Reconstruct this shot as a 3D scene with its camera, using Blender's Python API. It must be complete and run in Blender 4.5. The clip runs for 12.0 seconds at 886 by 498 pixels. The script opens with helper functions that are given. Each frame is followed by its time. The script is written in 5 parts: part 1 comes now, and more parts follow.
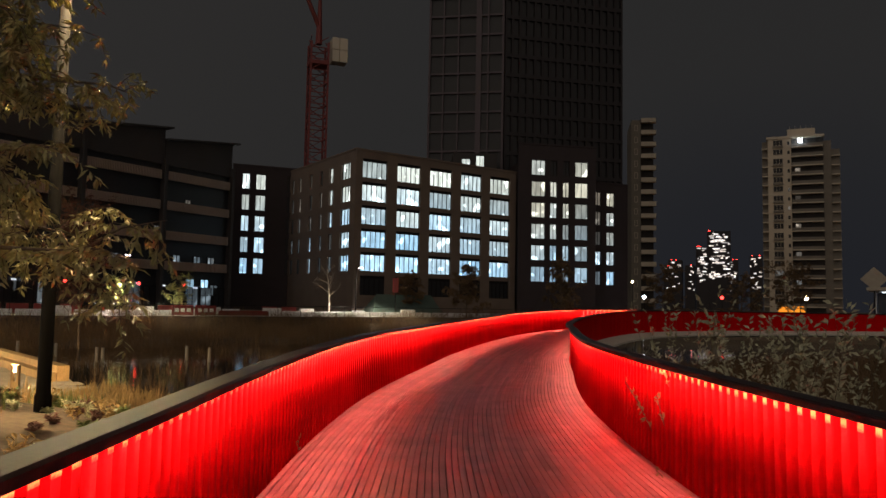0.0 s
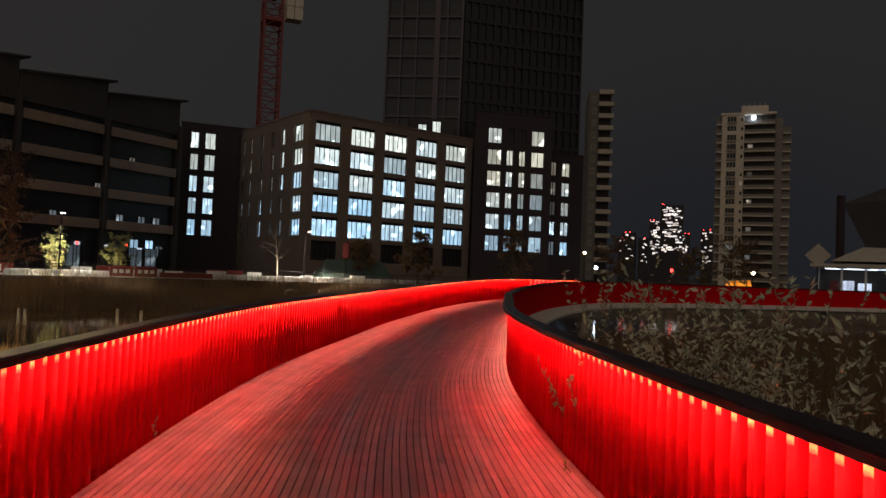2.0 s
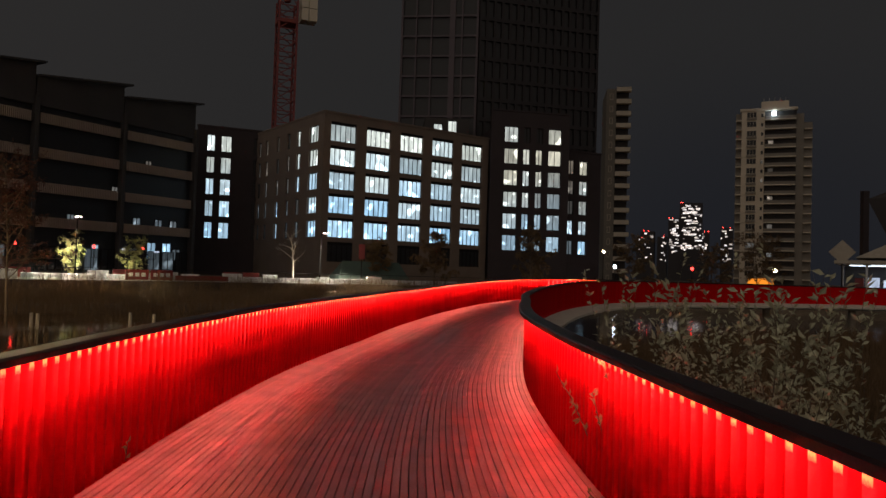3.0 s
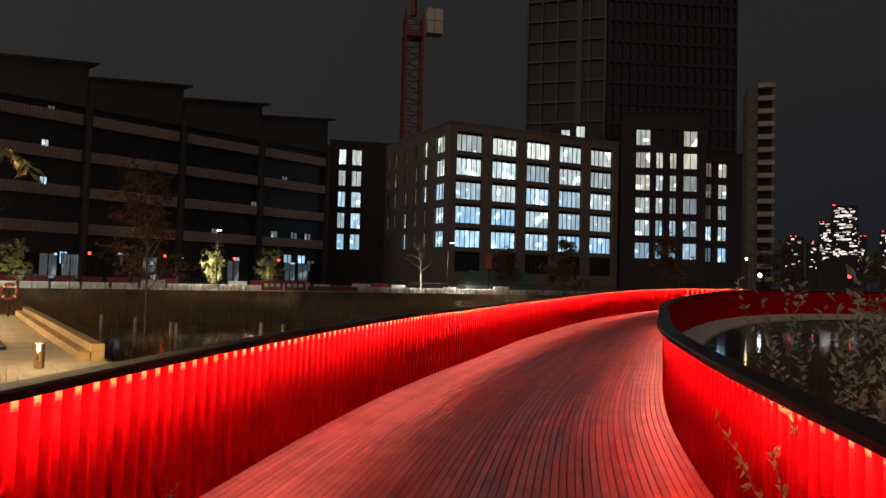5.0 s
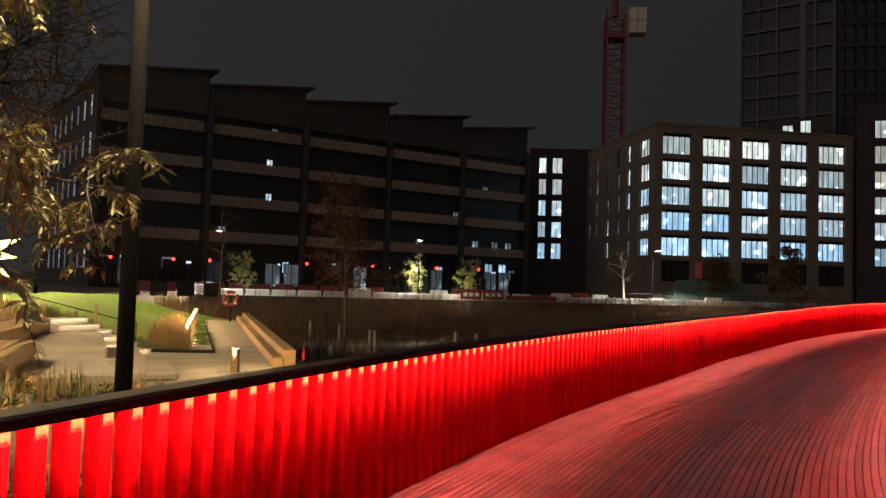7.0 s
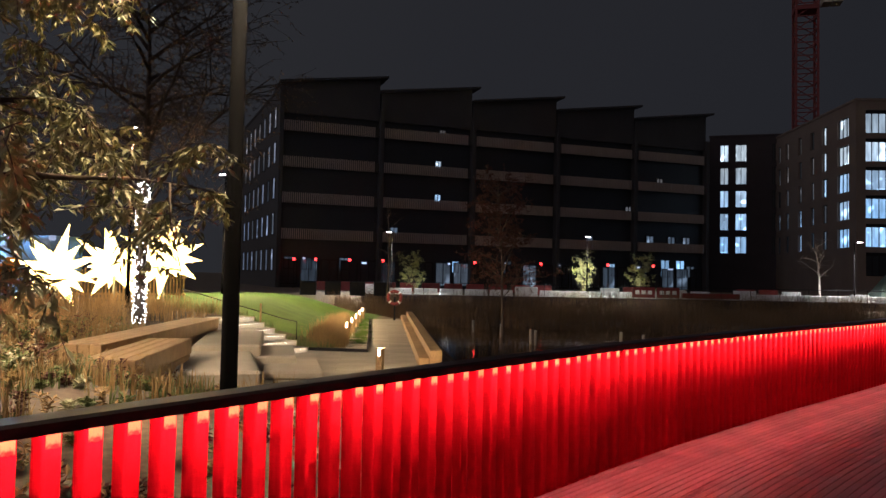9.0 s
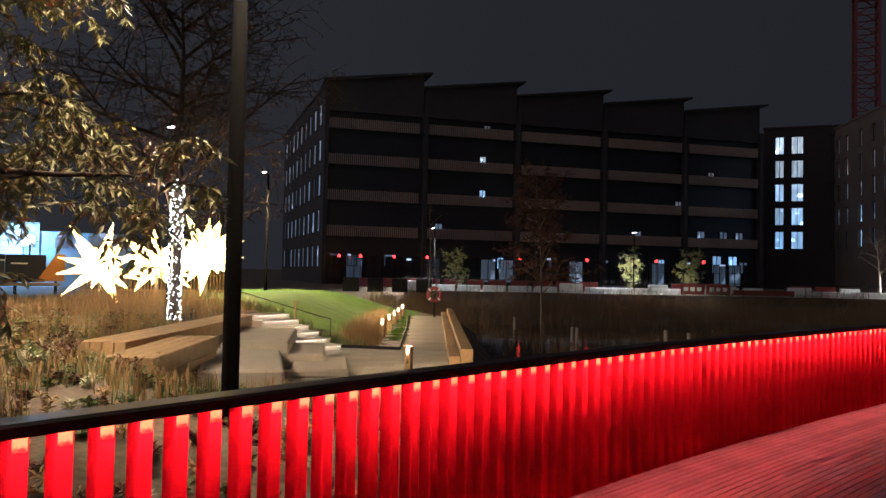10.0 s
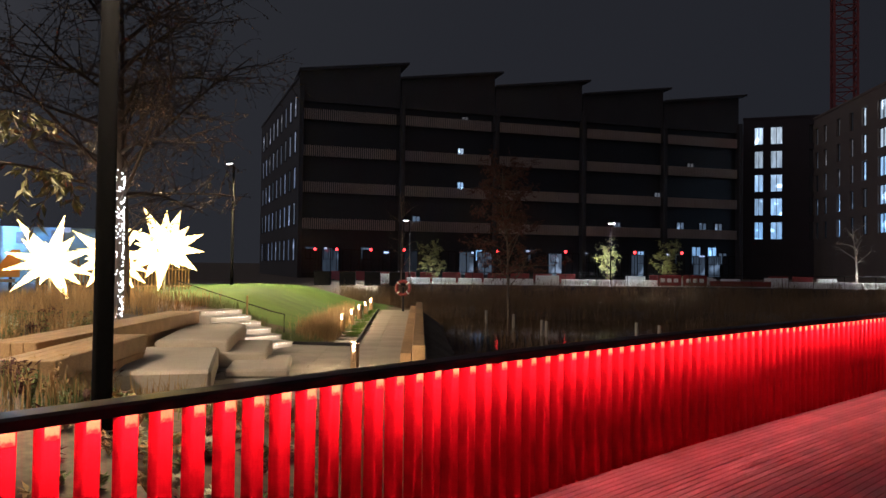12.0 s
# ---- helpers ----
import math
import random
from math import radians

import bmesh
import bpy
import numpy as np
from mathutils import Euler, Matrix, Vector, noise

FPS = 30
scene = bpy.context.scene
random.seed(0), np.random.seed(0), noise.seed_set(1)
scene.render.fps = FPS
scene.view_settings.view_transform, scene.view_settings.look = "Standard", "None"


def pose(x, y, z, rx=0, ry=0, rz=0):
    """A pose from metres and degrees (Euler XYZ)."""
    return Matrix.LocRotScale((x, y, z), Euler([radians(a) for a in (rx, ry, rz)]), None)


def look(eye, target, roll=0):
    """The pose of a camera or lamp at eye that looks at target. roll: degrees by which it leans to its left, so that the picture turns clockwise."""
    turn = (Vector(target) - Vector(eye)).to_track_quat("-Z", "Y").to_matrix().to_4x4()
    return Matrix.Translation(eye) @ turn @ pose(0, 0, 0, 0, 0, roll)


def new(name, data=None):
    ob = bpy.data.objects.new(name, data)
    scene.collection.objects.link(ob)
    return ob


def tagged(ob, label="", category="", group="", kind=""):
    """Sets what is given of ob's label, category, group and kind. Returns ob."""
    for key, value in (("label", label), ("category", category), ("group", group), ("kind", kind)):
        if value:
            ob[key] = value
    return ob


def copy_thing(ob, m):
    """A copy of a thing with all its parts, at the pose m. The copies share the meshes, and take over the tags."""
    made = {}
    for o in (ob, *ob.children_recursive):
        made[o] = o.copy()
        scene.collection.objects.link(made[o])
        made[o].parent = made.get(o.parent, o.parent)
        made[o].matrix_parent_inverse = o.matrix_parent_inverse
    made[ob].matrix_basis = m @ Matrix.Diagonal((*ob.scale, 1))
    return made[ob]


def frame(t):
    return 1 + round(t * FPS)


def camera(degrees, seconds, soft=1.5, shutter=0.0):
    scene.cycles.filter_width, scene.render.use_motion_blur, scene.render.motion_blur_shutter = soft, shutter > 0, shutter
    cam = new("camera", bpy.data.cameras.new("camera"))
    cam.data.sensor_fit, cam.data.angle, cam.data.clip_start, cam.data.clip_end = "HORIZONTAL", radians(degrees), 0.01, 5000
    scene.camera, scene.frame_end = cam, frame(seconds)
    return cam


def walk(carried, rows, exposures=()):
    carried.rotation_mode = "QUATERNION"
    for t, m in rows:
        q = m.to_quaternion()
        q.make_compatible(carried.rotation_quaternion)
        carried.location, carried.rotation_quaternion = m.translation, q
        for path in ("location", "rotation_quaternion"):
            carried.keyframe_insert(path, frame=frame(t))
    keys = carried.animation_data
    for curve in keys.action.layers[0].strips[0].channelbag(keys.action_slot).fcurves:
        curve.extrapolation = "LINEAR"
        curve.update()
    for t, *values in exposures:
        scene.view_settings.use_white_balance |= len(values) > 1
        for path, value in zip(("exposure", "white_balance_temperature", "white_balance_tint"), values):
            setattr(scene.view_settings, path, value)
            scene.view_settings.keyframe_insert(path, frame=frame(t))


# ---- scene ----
cam = camera(62.1, 12.0)
PATH = [
    (0, (0.051, 0.000, 1.633), (0.051, 1.995, 1.783), 1.1),
    (0.5, (0.262, 0.231, 1.633), (0.300, 2.227, 1.751), 1.4),
    (1, (0.398, 0.489, 1.616), (0.511, 2.484, 1.708), 1.5),
    (1.5, (0.534, 0.769, 1.631), (0.684, 2.762, 1.715), 1.9),
    (2, (0.708, 1.110, 1.634), (0.826, 3.105, 1.699), 2.3),
    (2.5, (0.795, 1.500, 1.635), (0.904, 3.496, 1.699), 2),
    (4.5, (0.995, 2.971, 1.640), (0.803, 4.961, 1.717), 1.8),
    (5, (1.009, 3.299, 1.645), (0.730, 5.278, 1.726), 1.5),
    (5.5, (1.041, 3.651, 1.647), (0.654, 5.612, 1.724), 1.5),
    (6, (1.073, 4.030, 1.658), (0.574, 5.965, 1.735), 1.6),
    (6.5, (1.095, 4.387, 1.647), (0.460, 6.281, 1.736), 1.4),
    (7, (1.176, 4.742, 1.635), (0.368, 6.569, 1.727), 1.7),
    (7.5, (1.249, 5.067, 1.639), (0.315, 6.834, 1.732), 1.7),
    (9.5, (1.519, 6.259, 1.668), (0.238, 7.794, 1.734), 1.1),
    (10, (1.595, 6.579, 1.686), (0.277, 8.081, 1.749), 1.1),
    (10.5, (1.650, 6.875, 1.693), (0.335, 8.380, 1.772), 0.9),
    (11, (1.709, 7.219, 1.685), (0.381, 8.714, 1.751), 1),
    (11.5, (1.729, 7.556, 1.682), (0.418, 9.065, 1.730), 0.9),
    (12, (1.714, 7.876, 1.702), (0.425, 9.404, 1.746), 0.7),
]
EXPOSURES = [(0.0, 0.36, 6150, 13), (2.5, 0.24, 6100, 14), (7.5, 0.16, 5900, 16), (9.5, -0.06, 5050, 21), (12.0, -0.06, 5000, 21)]
walk(cam, [(t, look(eye, target, roll)) for t, eye, target, roll in PATH], EXPOSURES)

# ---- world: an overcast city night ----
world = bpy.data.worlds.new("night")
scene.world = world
world.use_nodes = True
wn, wl = world.node_tree.nodes, world.node_tree.links
bg = wn["Background"]
tc = wn.new("ShaderNodeTexCoord")
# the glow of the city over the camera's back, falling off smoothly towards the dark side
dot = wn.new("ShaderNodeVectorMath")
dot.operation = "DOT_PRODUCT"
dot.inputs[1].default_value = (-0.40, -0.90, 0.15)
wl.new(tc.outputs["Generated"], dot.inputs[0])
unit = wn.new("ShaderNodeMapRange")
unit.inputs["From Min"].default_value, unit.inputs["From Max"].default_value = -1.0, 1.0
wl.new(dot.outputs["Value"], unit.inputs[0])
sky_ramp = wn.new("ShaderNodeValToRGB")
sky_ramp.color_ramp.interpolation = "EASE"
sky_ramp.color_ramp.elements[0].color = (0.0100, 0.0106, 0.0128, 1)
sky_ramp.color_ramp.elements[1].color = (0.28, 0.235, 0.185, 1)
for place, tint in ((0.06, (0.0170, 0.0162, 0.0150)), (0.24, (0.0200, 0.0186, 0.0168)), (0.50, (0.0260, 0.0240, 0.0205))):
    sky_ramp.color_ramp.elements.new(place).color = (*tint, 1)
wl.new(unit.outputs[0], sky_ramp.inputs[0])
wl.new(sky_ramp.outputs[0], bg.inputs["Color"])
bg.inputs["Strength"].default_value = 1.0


# ---- materials ----
def mat(name, color, rough=0.7, metal=0.0, vary=0.25, scale=3.0, fine=40.0, bump=0.15, rand=0.0, streak=None, gloss=0.5):
    m = bpy.data.materials.new(name)
    m.use_nodes = True
    n, l = m.node_tree.nodes, m.node_tree.links
    b = n["Principled BSDF"]
    b.inputs["Roughness"].default_value, b.inputs["Metallic"].default_value = rough, metal
    b.inputs["Specular IOR Level"].default_value = gloss
    co = n.new("ShaderNodeTexCoord")
    mp = n.new("ShaderNodeMapping")
    if streak:
        mp.inputs["Scale"].default_value = streak
    l.new(co.outputs["Object"], mp.inputs[0])
    a = n.new("ShaderNodeTexNoise")
    a.inputs["Scale"].default_value, a.inputs["Detail"].default_value = scale, 5
    f = n.new("ShaderNodeTexNoise")
    f.inputs["Scale"].default_value, f.inputs["Detail"].default_value = fine, 3
    l.new(mp.outputs[0], a.inputs["Vector"])
    l.new(mp.outputs[0], f.inputs["Vector"])
    add = n.new("ShaderNodeMath")
    l.new(a.outputs["Fac"], add.inputs[0])
    l.new(f.outputs["Fac"], add.inputs[1])
    mr = n.new("ShaderNodeMapRange")
    mr.inputs["From Min"].default_value, mr.inputs["From Max"].default_value = 0.6, 1.4
    mr.inputs["To Min"].default_value, mr.inputs["To Max"].default_value = 1 - vary, 1 + vary
    l.new(add.outputs[0], mr.inputs[0])
    value = mr.outputs[0]
    if rand:
        oi = n.new("ShaderNodeObjectInfo")
        r2 = n.new("ShaderNodeMapRange")
        r2.inputs["To Min"].default_value, r2.inputs["To Max"].default_value = 1 - rand, 1 + rand
        l.new(oi.outputs["Random"], r2.inputs[0])
        mu = n.new("ShaderNodeMath")
        mu.operation = "MULTIPLY"
        l.new(value, mu.inputs[0])
        l.new(r2.outputs[0], mu.inputs[1])
        value = mu.outputs[0]
    vm = n.new("ShaderNodeVectorMath")
    vm.operation = "SCALE"
    vm.inputs[0].default_value = color
    l.new(value, vm.inputs["Scale"])
    l.new(vm.outputs[0], b.inputs["Base Color"])
    if bump:
        bp = n.new("ShaderNodeBump")
        bp.inputs["Strength"].default_value, bp.inputs["Distance"].default_value = bump, 0.01
        l.new(f.outputs["Fac"], bp.inputs["Height"])
        l.new(bp.outputs[0], b.inputs["Normal"])
    return m


def glow(name, color, strength):
    m = bpy.data.materials.new(name)
    m.use_nodes = True
    b = m.node_tree.nodes["Principled BSDF"]
    b.inputs["Base Color"].default_value = (0.1, 0.1, 0.1, 1)
    b.inputs["Emission Color"].default_value = (*color, 1)
    b.inputs["Emission Strength"].default_value = strength
    return m


def window_glow(name, warm, cool, strength, low=0.35):
    """Lit rooms behind glass: each pane its own level and tint, with soft uneven brightness inside."""
    m = bpy.data.materials.new(name)
    m.use_nodes = True
    n, l = m.node_tree.nodes, m.node_tree.links
    b = n["Principled BSDF"]
    b.inputs["Base Color"].default_value, b.inputs["Roughness"].default_value = (0.02, 0.02, 0.02, 1), 0.1
    oi = n.new("ShaderNodeObjectInfo")
    co = n.new("ShaderNodeTexCoord")
    off = n.new("ShaderNodeVectorMath")
    off.operation = "ADD"
    l.new(co.outputs["Object"], off.inputs[0])
    cmb = n.new("ShaderNodeVectorMath")
    cmb.operation = "SCALE"
    cmb.inputs[0].default_value = (37.0, 11.0, 23.0)
    l.new(oi.outputs["Random"], cmb.inputs["Scale"])
    l.new(cmb.outputs[0], off.inputs[1])
    st = n.new("ShaderNodeMapping")
    st.inputs["Scale"].default_value = (2.6, 1.0, 0.5)
    l.new(off.outputs[0], st.inputs[0])
    no = n.new("ShaderNodeTexNoise")
    no.inputs["Scale"].default_value, no.inputs["Detail"].default_value = 0.9, 3
    l.new(st.outputs[0], no.inputs["Vector"])
    fl_ = n.new("ShaderNodeMapRange")
    fl_.inputs["From Min"].default_value, fl_.inputs["From Max"].default_value = 0.35, 0.7
    fl_.inputs["To Min"].default_value, fl_.inputs["To Max"].default_value = 0.62, 1.15
    l.new(no.outputs["Fac"], fl_.inputs[0])
    sp_ = n.new("ShaderNodeTexNoise")
    sp_.inputs["Scale"].default_value, sp_.inputs["Detail"].default_value = 0.75, 0
    l.new(off.outputs[0], sp_.inputs["Vector"])
    hot = n.new("ShaderNodeMapRange")
    hot.interpolation_type = "SMOOTHSTEP"
    hot.inputs["From Min"].default_value, hot.inputs["From Max"].default_value = 0.66, 0.82
    hot.inputs["To Min"].default_value, hot.inputs["To Max"].default_value = 0.0, 2.6
    l.new(sp_.outputs["Fac"], hot.inputs[0])
    mr = n.new("ShaderNodeMath")
    l.new(fl_.outputs[0], mr.inputs[0])
    l.new(hot.outputs[0], mr.inputs[1])
    lv = n.new("ShaderNodeMapRange")
    lv.inputs["To Min"].default_value, lv.inputs["To Max"].default_value = low * strength, strength
    l.new(oi.outputs["Random"], lv.inputs[0])
    mu = n.new("ShaderNodeMath")
    mu.operation = "MULTIPLY"
    l.new(mr.outputs[0], mu.inputs[0])
    l.new(lv.outputs[0], mu.inputs[1])
    wh = n.new("ShaderNodeTexWhiteNoise")
    wh.noise_dimensions = "1D"
    l.new(oi.outputs["Random"], wh.inputs["W"])
    mx = n.new("ShaderNodeMix")
    mx.data_type = "RGBA"
    mx.inputs[6].default_value, mx.inputs[7].default_value = (*warm, 1), (*cool, 1)
    ge = n.new("ShaderNodeNewGeometry")
    xyz = n.new("ShaderNodeSeparateXYZ")
    l.new(ge.outputs["Position"], xyz.inputs[0])
    hi = n.new("ShaderNodeMapRange")
    hi.inputs["From Min"].default_value, hi.inputs["From Max"].default_value = 21.0, 7.0
    hi.inputs["To Min"].default_value, hi.inputs["To Max"].default_value = -0.2, 0.7
    l.new(xyz.outputs["Z"], hi.inputs[0])
    half_ = n.new("ShaderNodeMath")
    half_.operation = "MULTIPLY_ADD"
    half_.use_clamp = True
    half_.inputs[1].default_value = 0.5
    l.new(wh.outputs["Value"], half_.inputs[0])
    l.new(hi.outputs[0], half_.inputs[2])
    l.new(half_.outputs[0], mx.inputs[0])
    l.new(mx.outputs[2], b.inputs["Emission Color"])
    l.new(mu.outputs[0], b.inputs["Emission Strength"])
    return m


RED = mat("red_paint", (0.60, 0.0030, 0.0030), 0.6, gloss=0.02, vary=0.12, scale=2.0, fine=60, bump=0.05, rand=0.10, streak=(1, 1, 0.25))
DECK = mat("red_deck_board", (0.46, 0.165, 0.175), 0.46, gloss=0.35, vary=0.34, scale=2.2, fine=55, bump=0.35, rand=0.2)
RAIL = mat("dark_rail", (0.020, 0.008, 0.008), 0.46, gloss=0.28, vary=0.3, scale=5, fine=50, bump=0.12)
# Pale colour fading to red: the strip's light on the fin tops, painted in.
FIN_GLOW = mat("painted_fin_glow", (0.62, 0.34, 0.13), 0.6, vary=0.3, scale=14, fine=60, bump=0.05)
pn_, pl_ = FIN_GLOW.node_tree.nodes, FIN_GLOW.node_tree.links
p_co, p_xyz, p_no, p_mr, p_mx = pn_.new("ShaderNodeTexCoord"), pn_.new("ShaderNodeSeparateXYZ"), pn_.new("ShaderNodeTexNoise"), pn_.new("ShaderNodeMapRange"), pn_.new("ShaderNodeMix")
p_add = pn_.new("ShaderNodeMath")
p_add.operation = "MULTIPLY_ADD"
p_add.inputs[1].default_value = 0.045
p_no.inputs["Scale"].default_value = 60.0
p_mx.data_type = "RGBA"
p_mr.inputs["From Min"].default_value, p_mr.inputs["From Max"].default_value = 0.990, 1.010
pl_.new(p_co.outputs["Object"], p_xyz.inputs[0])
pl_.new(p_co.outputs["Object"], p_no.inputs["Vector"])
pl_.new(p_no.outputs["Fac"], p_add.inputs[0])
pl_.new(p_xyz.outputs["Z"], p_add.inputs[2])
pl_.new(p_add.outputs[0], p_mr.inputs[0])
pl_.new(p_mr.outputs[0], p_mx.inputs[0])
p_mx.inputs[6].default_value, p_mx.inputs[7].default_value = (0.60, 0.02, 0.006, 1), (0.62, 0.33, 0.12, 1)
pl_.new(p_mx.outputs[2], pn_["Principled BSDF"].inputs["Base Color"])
CONCRETE = mat("concrete", (0.40, 0.35, 0.275), 0.85, vary=0.16, scale=1.2, fine=30, bump=0.2)
BEAM_PALE = mat("pale_concrete", (0.66, 0.60, 0.50), 0.8, vary=0.12, scale=1.0, fine=25, bump=0.12)
PAVING = mat("paving", (0.33, 0.29, 0.23), 0.8, vary=0.2, scale=1.5, fine=35, bump=0.25, rand=0.10)
TIMBER = mat("timber", (0.37, 0.235, 0.105), 0.65, vary=0.3, scale=3, fine=30, bump=0.3, rand=0.15)
SOIL = mat("soil", (0.13, 0.095, 0.06), 0.95, vary=0.5, scale=0.5, fine=9, bump=0.8)
LAWN = mat("lawn", (0.080, 0.140, 0.010), 0.9, vary=0.4, scale=0.9, fine=30, bump=0.6)
DARK_BARK = mat("dark_bark", (0.06, 0.042, 0.03), 0.9, vary=0.4, scale=6, fine=40, bump=0.6)
BARK = mat("bark", (0.13, 0.095, 0.065), 0.9, vary=0.4, scale=6, fine=40, bump=0.6)
LEAF = mat("leaf_olive", (0.34, 0.31, 0.14), 0.55, vary=0.35, scale=2, fine=20, bump=0)
LEAF_PALE = mat("leaf_pale", (0.48, 0.47, 0.31), 0.6, vary=0.35, scale=2, fine=20, bump=0)
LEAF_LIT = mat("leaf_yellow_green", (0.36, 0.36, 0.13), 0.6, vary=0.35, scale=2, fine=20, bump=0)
LEAF_RUST = mat("leaf_rust", (0.105, 0.036, 0.022), 0.7, vary=0.4, scale=2, fine=20, bump=0)
LEAF_BROWN = mat("leaf_brown", (0.10, 0.058, 0.028), 0.6, vary=0.35, scale=2, fine=20, bump=0)
LEAF_GREEN = mat("leaf_green", (0.15, 0.18, 0.05), 0.6, vary=0.35, scale=2, fine=20, bump=0)
STRAW = mat("straw_grass", (0.36, 0.235, 0.09), 0.8, vary=0.4, scale=1, fine=15, bump=0)
REED = mat("reed", (0.150, 0.092, 0.042), 0.85, vary=0.5, scale=0.4, fine=8, bump=0)
POLE = mat("black_pole_paint", (0.003, 0.0026, 0.0026), 0.85, gloss=0.03, vary=0.3, scale=3, fine=40, bump=0.08)
BLACK = mat("black_metal", (0.016, 0.014, 0.014), 0.7, metal=0.0, gloss=0.25, vary=0.3, scale=3, fine=40, bump=0.08)
STEEL = mat("grey_steel", (0.30, 0.30, 0.30), 0.5, metal=0.6, vary=0.2)
BRICK_B = mat("brown_brick", (0.17, 0.125, 0.095), 0.85, vary=0.2, scale=0.4, fine=9, bump=0.2)
BRICK_D = mat("dark_brick", (0.035, 0.024, 0.026), 0.8, vary=0.25, scale=0.4, fine=9, bump=0.2)
CLAD_L = mat("dark_cladding", (0.036, 0.030, 0.028), 0.7, vary=0.25, scale=0.3, fine=6, bump=0.1)
BAND_L = mat("bronze_louvre", (0.33, 0.25, 0.20), 0.6, vary=0.2, scale=0.3, fine=8, bump=0.1)
GLASS_DARK = mat("dark_glass", (0.012, 0.012, 0.014), 0.45, vary=0.3, scale=0.3, fine=4, bump=0)
TOWER_FRAME = mat("tower_frame", (0.085, 0.064, 0.074), 0.6, vary=0.2, scale=0.3, fine=6, bump=0)
TOWER_DARK = mat("tower_dark", (0.012, 0.008, 0.010), 0.6, vary=0.3, scale=0.3, fine=6, bump=0)
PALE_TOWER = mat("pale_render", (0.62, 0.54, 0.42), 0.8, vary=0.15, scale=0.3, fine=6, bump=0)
# Darker copy of the pale render; its colour stands for shade on set-back sides.
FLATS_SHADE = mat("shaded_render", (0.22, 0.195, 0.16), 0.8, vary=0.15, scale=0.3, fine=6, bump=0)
CRANE_RED = mat("crane_red", (0.20, 0.035, 0.03), 0.6, vary=0.25, scale=1, fine=20, bump=0)
WHITE = mat("white_plastic", (0.75, 0.75, 0.74), 0.6, vary=0.12, scale=0.8, fine=15, bump=0.05)
RED_PLASTIC = mat("red_plastic", (0.20, 0.02, 0.018), 0.5, vary=0.2, scale=1.5, fine=20, bump=0.05)
GREEN_TENT = mat("green_canvas", (0.06, 0.09, 0.075), 0.8, vary=0.2, scale=1, fine=20, bump=0.1)
ORANGE = mat("orange_board", (0.75, 0.30, 0.03), 0.6, vary=0.15, scale=1, fine=20, bump=0.05)
BLUE_SHED = mat("pale_blue_cladding", (0.38, 0.50, 0.58), 0.7, vary=0.12, scale=0.5, fine=10, bump=0.05)

LED = glow("led_strip", (1.0, 0.28, 0.18), 76.0)
LED_DEEP = glow("deep_red_led", (1.0, 0.020, 0.012), 68.0)
LED_WARM = glow("warm_led", (1.0, 0.72, 0.36), 26.0)
STAR = glow("star_lights", (1.0, 0.62, 0.14), 11.0)
sn, sl = STAR.node_tree.nodes, STAR.node_tree.links
s_co, s_vo, s_mr = sn.new("ShaderNodeTexCoord"), sn.new("ShaderNodeTexVoronoi"), sn.new("ShaderNodeMapRange")
s_vo.inputs["Scale"].default_value = 7.5
s_mr.inputs["From Min"].default_value, s_mr.inputs["From Max"].default_value = 0.18, 0.42
s_mr.inputs["To Min"].default_value, s_mr.inputs["To Max"].default_value = 42.0, 5.0
sl.new(s_co.outputs["Object"], s_vo.inputs["Vector"])
sl.new(s_vo.outputs["Distance"], s_mr.inputs[0])
sl.new(s_mr.outputs[0], sn["Principled BSDF"].inputs["Emission Strength"])
NOSING = glow("nosing_strip", (1.0, 0.80, 0.5), 24.0)
FAIRY = glow("fairy_bulb", (1.0, 0.88, 0.62), 22.0)
LAMP_GLOW = glow("lamp_glass", (1.0, 0.86, 0.62), 160.0)
RED_LAMP = glow("red_signal", (1.0, 0.03, 0.02), 7.0)
COOL_LAMP = glow("cool_lamp", (0.75, 0.9, 1.0), 14.0)
WIN_B = window_glow("office_window", (0.86, 0.92, 0.78), (0.46, 0.78, 1.0), 1.05, 0.45)
WIN_D = window_glow("flat_window", (0.95, 0.90, 0.66), (0.50, 0.80, 1.0), 0.75, 0.35)
WIN_CITY = window_glow("city_window", (1.0, 0.85, 0.7), (0.75, 0.85, 1.0), 1.3, 0.2)
WIN_MID = window_glow("side_window", (0.9, 0.85, 0.75), (0.7, 0.8, 0.9), 0.32, 0.35)
WIN_DIM = window_glow("dim_window", (0.9, 0.75, 0.55), (0.55, 0.68, 0.72), 0.20, 0.05)

water_m = bpy.data.materials.new("dock_water")
water_m.use_nodes = True
wb = water_m.node_tree.nodes["Principled BSDF"]
wb.inputs["Base Color"].default_value, wb.inputs["Roughness"].default_value = (0.012, 0.013, 0.012, 1), 0.07
wno = water_m.node_tree.nodes.new("ShaderNodeTexNoise")
wno.inputs["Scale"].default_value = 2.2
wbp = water_m.node_tree.nodes.new("ShaderNodeBump")
wbp.inputs["Strength"].default_value, wbp.inputs["Distance"].default_value = 0.25, 0.02
water_m.node_tree.links.new(wno.outputs["Fac"], wbp.inputs["Height"])
water_m.node_tree.links.new(wbp.outputs[0], wb.inputs["Normal"])


